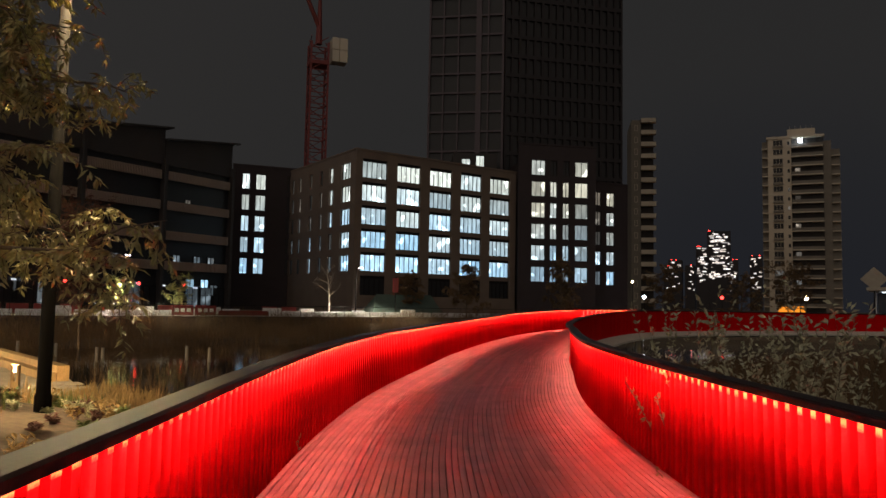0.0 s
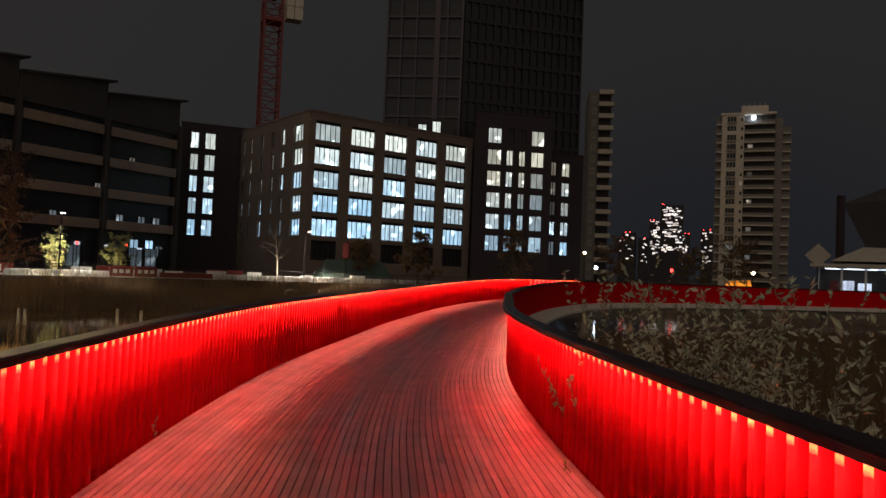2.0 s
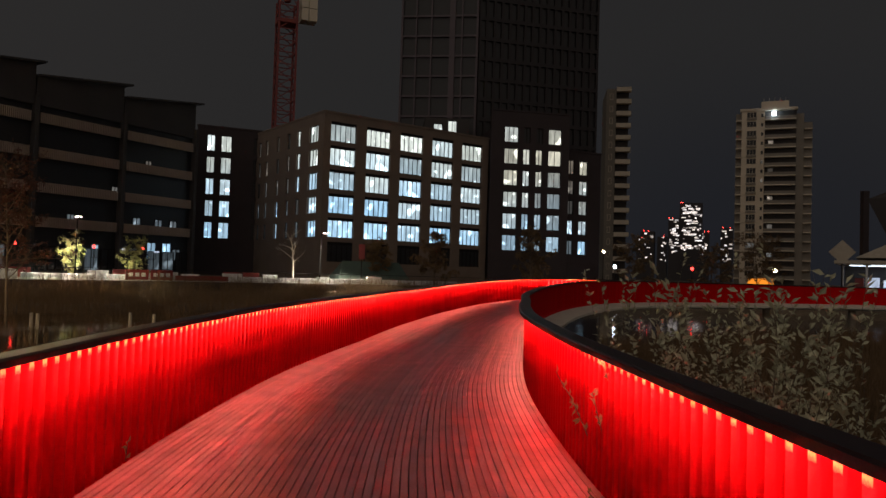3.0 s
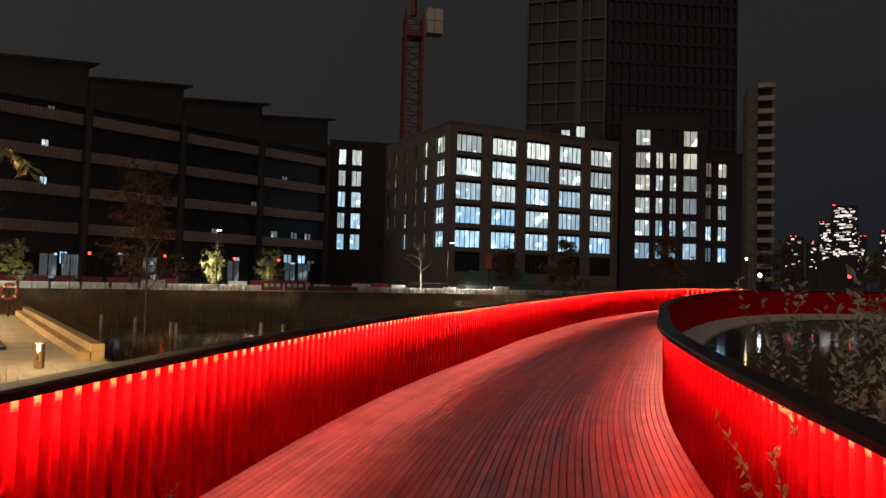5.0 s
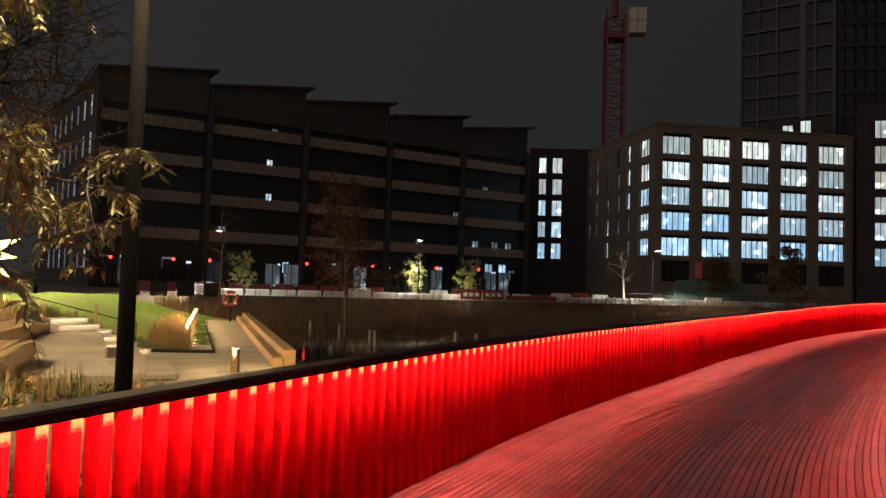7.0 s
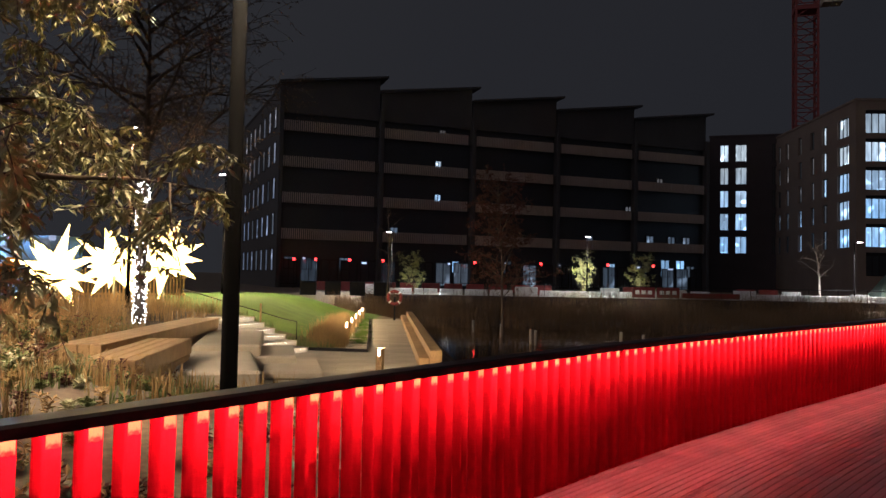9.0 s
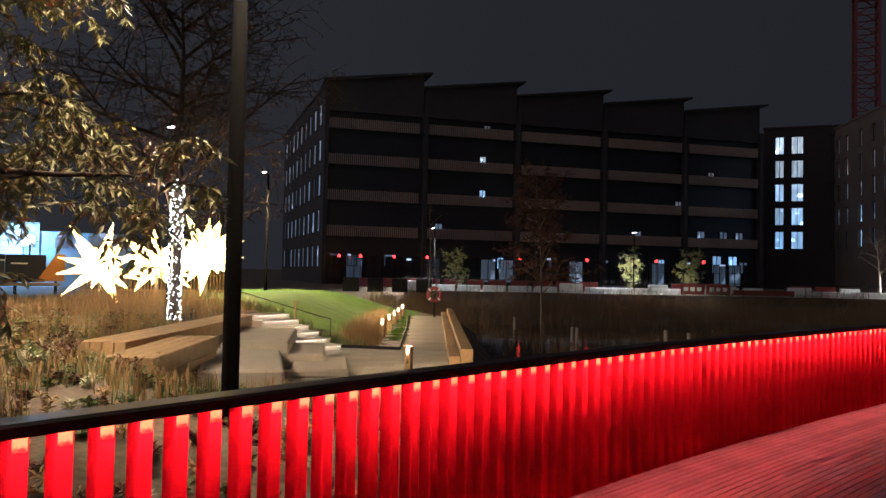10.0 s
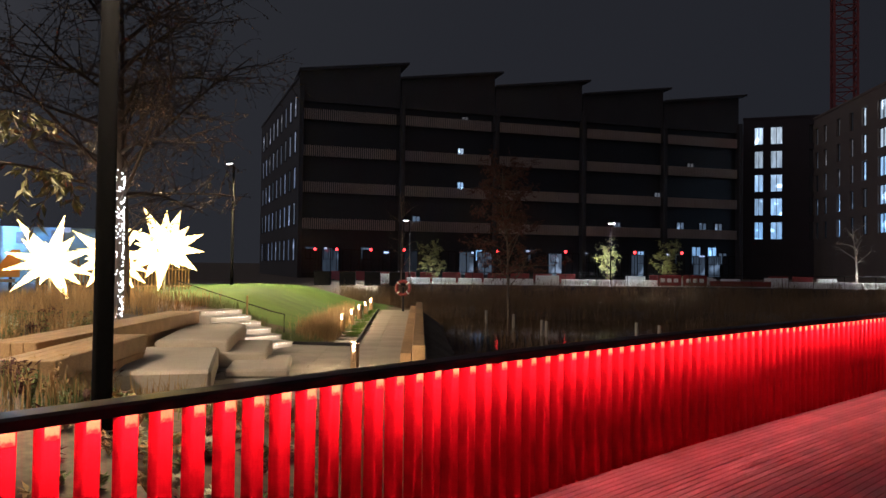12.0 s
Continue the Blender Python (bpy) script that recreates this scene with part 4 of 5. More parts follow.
twig(2.31, 7.95, 0.33, (-0.32, 0.15, 1), 26, 0.58, 1, "leafy twig poking through the red fence")
twig(2.33, 7.55, 0.42, (-0.3, -0.1, 1), 14, 0.34, 2, "small leafy twig poking through the red fence")
twig(2.33, 7.42, 0.86, (-0.2, 0.0, 1), 10, 0.14, 3, "twig caught in the lit top of the red fence")
twig(-1.47, 8.05, 0.02, (0.2, 0.1, 1), 5, 0.16, 4, "dry leaves at the foot of the red fence")
twig(2.22, 7.25, 0.01, (-0.2, 0.4, 0.1), 4, 0.12, 5, "fallen leaves on the red deck")


# ---- buildings across the dock ----
def frame_of(origin, u, z0=0.0):
    ux, uy = Vector(u).normalized()
    return Matrix(((ux, -uy, 0, origin[0]), (uy, ux, 0, origin[1]), (0, 0, 1, z0), (0, 0, 0, 1)))


def lattice(xs, zs, filled, y0, y1):
    """One connected mesh: a slab from y0 to y1 cut into cells, of which filled(i, j) stay."""
    v, f, at = [], [], {}

    def vert(i, j, y):
        if (i, j, y) not in at:
            at[i, j, y] = len(v)
            v.append((xs[i], y, zs[j]))
        return at[i, j, y]

    nx, nz = len(xs) - 1, len(zs) - 1
    on = [[bool(filled(i, j)) for j in range(nz)] for i in range(nx)]
    for i in range(nx):
        for j in range(nz):
            if not on[i][j]:
                continue
            f.append((vert(i, j, y0), vert(i + 1, j, y0), vert(i + 1, j + 1, y0), vert(i, j + 1, y0)))
            f.append((vert(i, j, y1), vert(i, j + 1, y1), vert(i + 1, j + 1, y1), vert(i + 1, j, y1)))
            for di, dj, a, b in ((-1, 0, (i, j + 1), (i, j)), (1, 0, (i + 1, j), (i + 1, j + 1)), (0, -1, (i, j), (i + 1, j)), (0, 1, (i + 1, j + 1), (i, j + 1))):
                p, q = i + di, j + dj
                if not (0 <= p < nx and 0 <= q < nz and on[p][q]):
                    f.append((vert(*b, y0), vert(*a, y0), vert(*a, y1), vert(*b, y1)))
    return v, f


def bars(a, b, edge, bar, n):
    """Cuts along a to b: an edge, then n bays parted by bars, then an edge."""
    out = [a, a + edge]
    for k in range(1, n):
        c = a + (b - a) * k / n
        out += [c - bar / 2, c + bar / 2]
    return out + [b - edge, b]


def window_set(w, h, mullions, pane_mat, trim, spandrel=0.09):
    """Meshes of one window: a frame with mullions, and its pane."""
    xs = bars(-w / 2, w / 2, 0.09, 0.08, mullions)
    zs = [0, 0.09, h - spandrel, h]
    v, f = lattice(xs, zs, lambda i, j: i % 2 == 0 or j % 2 == 0, -0.04, 0.10)
    fr = bpy.data.meshes.new("window_frame")
    fr.from_pydata(v, [], f)
    fr.materials.append(trim)
    pn = bpy.data.meshes.new("pane")
    q = Soup()
    q.box(-w / 2 + 0.05, 0.06, 0.05, w / 2 - 0.05, 0.085, h - 0.05)
    pn.from_pydata(q.v, [], q.f)
    pn.materials.append(pane_mat)
    return fr, pn


def facade(root, m, length, rows, storey, z_first, cols, win_h, wall_m, trim, lit_m, dark_m, lit, mull=3, thick=0.45, top=1.4, low=0.0, inset=0.26, pitch=0.95, spandrel=0.09):
    """A wall with real openings, and a window in each. cols: (centre, width); lit(row, col) tells if the light is on."""
    zt = z_first + (rows - 1) * storey + win_h + top
    xs, zs = [0.0], [low]
    for c, w in cols:
        xs += [c - w / 2, c + w / 2]
    for r in range(rows):
        zs += [z_first + r * storey, z_first + r * storey + win_h]
    xs.append(length)
    zs.append(zt)
    v, f = lattice(xs, zs, lambda i, j: i % 2 == 0 or j % 2 == 0 or lit(j // 2, i // 2) is None, 0.0, thick)
    raw("wall", v, f, wall_m, root).matrix_basis = m
    ledge = Soup()
    ledge.box(-0.08, -0.12, zt, length + 0.08, thick, zt + 0.28)
    ledge.make("parapet", wall_m, root).matrix_basis = m
    sets = {}
    for r in range(rows):
        for k, (c, w) in enumerate(cols):
            on = lit(r, k)
            if on is None:
                continue
            key = (round(w, 2), bool(on))
            if key not in sets:
                sets[key] = window_set(w, win_h, max(2, round(w / pitch)) if mull else 1, lit_m if on else dark_m, trim, spandrel)
            fr, pn = sets[key]
            wo = new("window", fr)
            wo.parent = root
            wo.matrix_basis = m @ Matrix.Translation((c, inset, z_first + r * storey))
            po = new("pane", pn)
            po.parent = wo
    return zt


def solid(root, name, m, x0, y0, z0, x1, y1, z1, material):
    bm = bmesh.new()
    box(bm, x0, y0, z0, x1, y1, z1, 0.03)
    ob = part(name, bm, material, root)
    ob.matrix_basis = m
    return ob


# the lit office block
office = thing("office_block", "six-storey brown brick office block with lit windows", "building")
OB_M = frame_of((-12.85, 106.2), (0.829, 0.559))
cols_b = [(3.2 + 5.9 * k, 4.15) for k in range(5)]
facade(office, OB_M, 30.2, 6, 3.45, 2.75, cols_b, 2.85, BRICK_B, BLACK, WIN_B, GLASS_DARK, lambda r, k: r > 0, top=1.1, low=0.0, pitch=0.83, spandrel=0.42)
solid(office, "core", OB_M, 0.5, 0.9, 0, 29.8, 40.0, 23.0, BRICK_D)
solid(office, "roof_plant", OB_M, 8.0, 8.0, 23.0, 24.0, 20.0, 25.6, CLAD_L)
SIDE = frame_of((-12.85 - 0.559 * 42, 106.2 + 0.829 * 42), (0.559, -0.829))
cols_s = [(42 - t, w) for t, w in ((38, 1.2), (35, 1.2), (31, 1.2), (28, 1.2), (23.5, 1.2), (20.5, 1.2), (16.0, 1.2), (12.0, 1.2), (8.3, 1.5), (3.3, 3.0))]
facade(office, SIDE, 42.0, 6, 3.45, 2.75, cols_s, 2.45, BRICK_B, BLACK, WIN_B, WIN_DIM, lambda r, k: None if r == 0 else k == 9 or (k == 8 and r > 2) or (k == 6 and r < 3), top=1.5)

PH_M = frame_of((1.5, 124.5), (1.0, 0.05))
solid(office, "penthouse", PH_M, 0, 0, 22.5, 7.5, 6, 27.6, CLAD_L)
fr_p, pn_p = window_set(1.5, 2.4, 2, WIN_B, BLACK)
for x in (2.2, 4.6):
    wo = new("window", fr_p)
    wo.parent = office
    wo.matrix_basis = PH_M @ Matrix.Translation((x, -0.12, 24.8 if x > 3 else 24.2))
    new("pane", pn_p).parent = wo

# the dark podium of the tower beside it
podium = thing("apartment_podium", "dark brick apartment podium with scattered lit windows", "building")
PD_M = frame_of((12.5, 122.0), (0.985, 0.17))
cols_d = [(3.5, 2.4), (6.15, 1.2), (8.35, 1.15), (11.1, 2.3)]
facade(podium, PD_M, 13.6, 7, 3.6, 2.05, cols_d, 2.6, BRICK_D, BLACK, WIN_D, GLASS_DARK, lambda r, k: None if r == 0 else (False if (r == 6 and k in (1, 2)) else True), top=2.5)
solid(podium, "core", PD_M, 0.4, 0.8, 0, 13.0, 22.0, 26.0, BRICK_D)
wing = thing("apartment_wing", "dark apartment wing with a few lit windows", "building")
WG_M = frame_of((25.4, 126.0), (0.9, 0.43))
facade(wing, WG_M, 8.0, 6, 3.45, 2.0, [(1.6, 1.4), (4.3, 1.8)], 2.4, BRICK_D, BLACK, WIN_D, WIN_DIM, lambda r, k: None if r == 0 else ((k == 1 or r == 2) if r < 6 else False), top=1.5)
solid(wing, "core", WG_M, 0.3, 0.8, 0, 7.7, 15.0, 18.0, BRICK_D)

# the unfinished tower above
tower = thing("high_rise_tower", "dark high-rise tower with a pale framed side", "tower")
TA_M = frame_of((-3.2, 133.0), (0.985, -0.17))
xs = [0, 0.35]
for k in range(1, 5):
    c = 2.75 * k
    g = 0.5 if k == 3 else 0.14
    xs += [c - g + (1.0 if k == 3 else 0), c + g + (1.0 if k == 3 else 0)]
xs += [13.5, 13.9]
zs = [20.0]
for k in range(27):
    zs += [22 + 3.6 * k, 22.35 + 3.6 * k]
v, f = lattice(xs, zs + [118.0], lambda i, j: i % 2 == 0 or j % 2 == 1, -0.3, 0.14)
fr = raw("frame", v, f, TOWER_FRAME, tower, "pale concrete and metal grid")
fr.matrix_basis = TA_M
solid(tower, "glazed_side", TA_M, 0.0, 0.15, 0, 13.9, 24, 117, GLASS_DARK)
TB_M = frame_of((10.6, 130.5), (0.97, 0.24))
xs = bars(0, 23.3, 0.4, 0.5, 16)
zs = [24.0]
for k in range(26):
    zs += [25 + 3.6 * k, 25.7 + 3.6 * k]
v, f = lattice(xs, zs + [118.0], lambda i, j: i % 2 == 0 or j % 2 == 1, -0.25, 0.19)
fr = raw("dark_grid", v, f, TOWER_DARK, tower, "dark red-brown facade grid")
fr.matrix_basis = TB_M
solid(tower, "body", TB_M, 0.0, 0.2, 0, 23.3, 22, 117, GLASS_DARK)

# the stepped dark building along the dock
stepped = thing("stepped_building", "dark louvred building with a saw-toothed roof, mostly unlit", "building")
LO, LD = (-64.4, 60.7), (0.544, 0.839)
L_M = frame_of(LO, LD)
LL = 59.5
solid(stepped, "body", L_M, 0.3, 0.7, 0, LL, 22, 20.6, GLASS_DARK)
for r in range(1, 5):
    solid(stepped, "spandrel", L_M, 0, 0.05, 1.6 + 4.15 * r, LL, 0.68, 2.6 + 4.15 * r, CLAD_L)
for r in range(1, 5):
    z = 1.6 + 4.15 * r
    for k in range(5):
        s = Soup()
        for q in range(46):
            x = k * 11.9 + 0.55 + q * 0.235
            s.box(x, -0.22, z - 0.10, x + 0.10, 0.04, z + 1.12)
        pn = s.make("louvre_panel", BAND_L, stepped, "bronze vertical louvres")
        pn.matrix_basis = L_M
for k in range(6):
    solid(stepped, "column", L_M, k * 11.84, -0.3, 0, k * 11.84 + 0.5, 0.66, 21.5, CLAD_L)
for k in range(5):
    x0, x1 = k * 11.9 + 0.1, (k + 1) * 11.9 - 0.1
    v = [(x0, 0.2, 20.2), (x1, 0.2, 20.2), (x1, 0.2, 25.2), (x0, 0.2, 23.6), (x0, 14, 20.2), (x1, 14, 20.2), (x1, 14, 25.2), (x0, 14, 23.6)]
    ob = raw("roof_bay", v, [(0, 1, 2, 3), (5, 4, 7, 6), (1, 5, 6, 2), (4, 0, 3, 7), (3, 2, 6, 7), (4, 5, 1, 0)], CLAD_L, stepped, "saw-toothed roof bay")
    ob.matrix_basis = L_M
    v = [(x0 - 0.2, -0.5, 23.55), (x1 + 0.9, -0.5, 25.30), (x1 + 0.9, -0.5, 25.55), (x0 - 0.2, -0.5, 23.8), (x0 - 0.2, 14.5, 23.55), (x1 + 0.9, 14.5, 25.3), (x1 + 0.9, 14.5, 25.55), (x0 - 0.2, 14.5, 23.8)]
    ob = raw("eave", v, [(0, 1, 2, 3), (5, 4, 7, 6), (1, 5, 6, 2), (4, 0, 3, 7), (3, 2, 6, 7), (4, 5, 1, 0)], CLAD_L, stepped)
    ob.matrix_basis = L_M
rl = random.Random(12)
fr1, pn1 = window_set(1.5, 2.4, 2, WIN_B, BLACK)
fr2, pn2 = window_set(1.3, 1.5, 2, WIN_DIM, BLACK)
spots = [(1.6, 0, pn2, 1.0), (3.6, 0, pn2, 0.9), (22.0, 0, pn1, 0.6), (23.4, 0, pn1, 0.5), (19.5, 2, pn1, 0.55), (19.5, 3, pn1, 0.55), (53.0, 0, pn1, 1.0), (55.5, 0, pn1, 1.0), (48.0, 0, pn2, 1.0), (50.0, 0, pn2, 1.0), (54.0, 1, pn2, 1.0), (50.5, 1, pn2, 1.0), (47.0, 2, pn2, 0.8), (14.0, 1, pn2, 0.8), (25.0, 0, pn2, 0.8), (32.0, 0, pn2, 0.7), (37.0, 0, pn2, 0.8), (20.0, 4, pn2, 0.7), (52.0, 3, pn2, 0.8)]
spots += [(44.5, 0, pn1, 0.7), (57.2, 0, pn2, 1.1), (41.0, 1, pn2, 0.8), (29.0, 0, pn2, 1.1), (8.0, 0, pn2, 1.0), (56.5, 1, pn2, 1.0), (33.5, 4, pn2, 0.5)]
for x, r, pn, sc in spots:
    wo = new("window", fr1 if pn is pn1 else fr2)
    wo.parent = stepped
    wo.matrix_basis = L_M @ Matrix.Translation((x, 0.58, 2.2 + 4.15 * r)) @ Matrix.Diagonal((sc, 1, sc, 1))
    po = new("pane", pn)
    po.parent = wo
fr3, pn3 = window_set(2.0, 2.9, 2, WIN_DIM, BLACK)
fr4, pn4 = window_set(2.0, 2.9, 2, GLASS_DARK, BLACK)
for k in range(25):
    lit = k in (1, 5, 8, 9, 13, 18, 22, 23)
    wo = new("window", fr3 if lit else fr4)
    wo.parent = stepped
    wo.matrix_basis = L_M @ Matrix.Translation((1.5 + 2.36 * k, 0.50, 0.5))
    new("pane", pn3 if lit else pn4).parent = wo
for k in (0, 1, 3, 4, 5, 7, 8):
    x0, z0 = 3.2 + 6.4 * k + rl.uniform(-1.5, 1.5), 3.3 + rl.uniform(-0.4, 0.3)
    solid(stepped, "ceiling_lamp", L_M, x0, 0.30, z0, x0 + 0.3 + 0.25 * (k % 3), 0.42, z0 + 0.22, WIN_CITY)
LS_M = frame_of((LO[0] - 0.875 * 34, LO[1] + 0.485 * 34), (0.875, -0.485))
facade(stepped, LS_M, 34.0, 5, 4.15, 2.0, [(3.0 + 3.6 * k, 1.5) for k in range(9)], 2.6, CLAD_L, BLACK, WIN_MID, WIN_DIM, lambda r, k: (k + r) % 4 != 1, mull=0, top=1.6, inset=-0.035)

# the dark building between, with two bright columns of windows
link = thing("link_block", "dark block with two columns of bright windows", "building")
LK_M = frame_of((-35.6, 123.0), (0.93, 0.36))
facade(link, LK_M, 24.0, 6, 3.6, 2.55, [(2.2, 1.3), (4.65, 1.7), (9.5, 0.8), (12.5, 0.8), (15.5, 0.8), (18.5, 0.8)], 2.7, BRICK_D, BLACK, WIN_B, GLASS_DARK, lambda r, k: None if r == 0 else k < 2, top=1.2)
solid(link, "core", LK_M, 0.3, 0.8, 0, 23.7, 16, 23.5, BRICK_D)


# ---- tower crane ----
crane = thing("tower_crane", "red lattice tower crane with a pale operator cab", "crane", pose(-22.6, 127.0, 0, 0, 0, 20))
s = Soup()
w = 1.5
for sx in (-w, w):
    for sy in (-w, w):
        s.box(sx - 0.16, sy - 0.16, 0, sx + 0.16, sy + 0.16, 47)
for k in range(24):
    z = k * 2.0
    for a, b in (((-w, -w), (w, -w)), ((w, -w), (w, w)), ((w, w), (-w, w)), ((-w, w), (-w, -w))):
        s.tube([(a[0], a[1], z), (b[0], b[1], z)], [0.10, 0.10], 4)
        s.tube([(a[0], a[1], z), (b[0], b[1], z + 2)], [0.09, 0.09], 4)
s.make("mast", CRANE_RED, crane)
bm = bmesh.new()
box(bm, -1.7, -1.7, 43.0, 1.7, 1.7, 43.7, 0.05)
part("slewing_platform", bm, CRANE_RED, crane)
cab = Soup()
for x0, x1 in ((2.2, 3.4), (3.5, 4.9)):
    for z0, z1 in ((43.9, 46.0), (46.1, 48.2)):
        cab.box(x0, -1.5, z0, x1, 0.9, z1)
cab.make("cab", PALE_TOWER, crane, "pale panelled operator cab")
s = Soup()
s.tube([(0, 0, 47), (0, 0, 56)], [0.6, 0.25], 6)
s.tube([(0, 0, 50), (-6, -2, 62)], [0.4, 0.3], 6)
s.make("jib_base", CRANE_RED, crane)


# ---- towers further off ----
def point_block(label, x, y, yaw, floors, storey, seed):
    """A pale tower of flats: corner balconies, a windowed wall, a wide balcony stack and a set-back stair side."""
    root = thing("tower_block", label, "tower", pose(x, y, 0, 0, 0, yaw), "tower blocks")
    r = random.Random(seed)
    H = floors * storey
    W = 21.0
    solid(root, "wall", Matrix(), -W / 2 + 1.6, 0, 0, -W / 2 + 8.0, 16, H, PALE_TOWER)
    # The dark recess colour holds the shade behind the balconies.
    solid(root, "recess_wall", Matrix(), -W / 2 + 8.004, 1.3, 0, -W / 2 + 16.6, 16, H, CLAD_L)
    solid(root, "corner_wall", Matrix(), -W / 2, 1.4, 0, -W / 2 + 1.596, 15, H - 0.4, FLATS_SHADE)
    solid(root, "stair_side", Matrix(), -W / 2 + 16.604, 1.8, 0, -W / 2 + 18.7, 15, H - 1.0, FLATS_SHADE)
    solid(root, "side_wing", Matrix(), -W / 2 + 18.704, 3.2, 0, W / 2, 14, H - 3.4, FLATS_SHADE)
    solid(root, "plant_room", Matrix(), -W / 2 + 7.0, 3.0, H, -W / 2 + 14.6, 11, H + 3.4, PALE_TOWER)
    solid(root, "roof_parapet", Matrix(), -W / 2 + 1.2, -0.3, H + 0.004, -W / 2 + 16.9, 2.5, H + 0.7, PALE_TOWER)
    for k in range(5):
        solid(root, "roof_rail_post", Matrix(), -W / 2 + 7.6 + k * 1.5, 3.2, H + 3.4, -W / 2 + 7.8 + k * 1.5, 3.4, H + 4.4, STEEL)
    big = window_set(2.7, 1.75, 3, GLASS_DARK, PALE_TOWER), window_set(2.7, 1.75, 3, WIN_DIM, PALE_TOWER)
    small = window_set(0.8, 1.2, 1, GLASS_DARK, PALE_TOWER), window_set(0.8, 1.2, 1, WIN_DIM, PALE_TOWER)
    for f_ in range(1, floors):
        z = f_ * storey
        for xc, kind in ((-W / 2 + 4.4, big), (-W / 2 + 7.3, small)):
            fr, pn = kind[1 if r.random() < 0.07 else 0]
            wo = new("window", fr)
            wo.parent = root
            wo.location = (xc, -0.08, z + 0.75)
            new("pane", pn).parent = wo
        if f_ % 4 != 1:
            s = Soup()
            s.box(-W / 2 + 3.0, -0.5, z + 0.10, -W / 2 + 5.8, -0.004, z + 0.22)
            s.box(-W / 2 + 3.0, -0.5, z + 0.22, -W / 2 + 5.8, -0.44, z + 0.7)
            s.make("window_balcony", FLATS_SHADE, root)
        for x0, x1, y0, y1 in ((-W / 2 + 8.02, -W / 2 + 16.5, -0.3, 1.29), (-W / 2, -W / 2 + 1.59, 0.1, 1.39), (W / 2 - 2.2, W / 2, 1.9, 3.19)):
            if y0 > 1.5 and f_ > floors - 2:
                continue
            s = Soup()
            s.box(x0, y0, z - 0.12, x1, y1, z + 0.2)
            slab_ = s.make("balcony", PALE_TOWER, root)
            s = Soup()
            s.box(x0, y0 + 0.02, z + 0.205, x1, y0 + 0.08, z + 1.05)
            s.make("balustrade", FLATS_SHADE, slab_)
        if f_ % 3 == 0:
            s = Soup()
            s.box(-W / 2 + 9.0, 1.22, z + 1.0, -W / 2 + 10.4, 1.296, z + 2.3)
            s.make("balcony_window", WIN_DIM, root)
    return root


t1 = point_block("pale concrete tower block with balconies and few lights", 105.8, 216.0, -25, 19, 2.8, 3)
s = Soup()
s.box(-0.6, -0.75, 51.6, 0.5, -0.32, 52.6)
s.make("roof_lamp", COOL_LAMP, t1, "bright white roof light")


def slim_block(label, x, y, yaw, w, d, floors, storey):
    root = thing("tower_block", label, "tower", pose(x, y, 0, 0, 0, yaw), "tower blocks")
    H = floors * storey
    solid(root, "wall", Matrix(), -w / 2, 0, 0, -w / 2 + 2.4, d, H + 0.6, FLATS_SHADE)
    # Rear wall coloured dark, as shade behind the balconies.
    solid(root, "rear_wall", Matrix(), -w / 2 + 2.404, 1.2, 0, w / 2, d, H, CLAD_L)
    fr, pn = window_set(0.8, 1.5, 1, FLATS_SHADE, PALE_TOWER)
    for f_ in range(1, floors + 1):
        z = f_ * storey
        wo = new("window", fr)
        wo.parent = root
        wo.location = (-w / 2 + 1.2, -0.08, z - 2.2)
        new("pane", pn).parent = wo
        s = Soup()
        s.box(-w / 2 + 2.41, -0.5, z - 0.1, w / 2 + 0.5, 1.19, z + 0.14)
        s.box(-w / 2 + 2.41, -0.5, z + 0.14, w / 2 + 0.5, -0.42, z + 1.0)
        s.make("balcony", PALE_TOWER, root)
    return root


slim_block("slim pale tower block with dark balconies", 50.4, 185.0, -10, 5.6, 14, 16, 3.06)

# the lit skyline far away
city_r = random.Random(8)
for x, w, h, n in ((528, 42, 152, 24), (500, 24, 122, 8), (553, 16, 96, 5), (478, 18, 86, 3), (452, 26, 96, 3), (590, 22, 104, 5), (440, 16, 84, 2), (985, 30, 90, 3)):
    y = 1405 - (x - 525) * 0.35
    sk = thing("skyscraper", "distant lit skyscraper on the skyline", "skyscraper", pose(x, y, 0, 0, 0, -22), "skyline")
    solid(sk, "body", Matrix(), -w / 2, 0, 0, w / 2, 30, h, TOWER_DARK)
    for k in range(n * 3):
        ww = city_r.uniform(2, w * 0.32)
        xx = city_r.uniform(-w / 2, w / 2 - ww)
        zz = city_r.uniform(0.38, 0.97) * h
        s = Soup()
        s.box(xx, -0.6, zz, xx + ww, -0.1, zz + city_r.choice((1.6, 2.2, 3.0)))
        s.make("window", WIN_CITY, sk)
    s = Soup()
    for q in range(2):
        xx = city_r.uniform(-w / 2, w / 2 - 2)
        s.box(xx, -1, h, xx + 1.5, 0, h + 1.5)
    s.make("warning_light", RED_LAMP, sk, "red aircraft warning light")

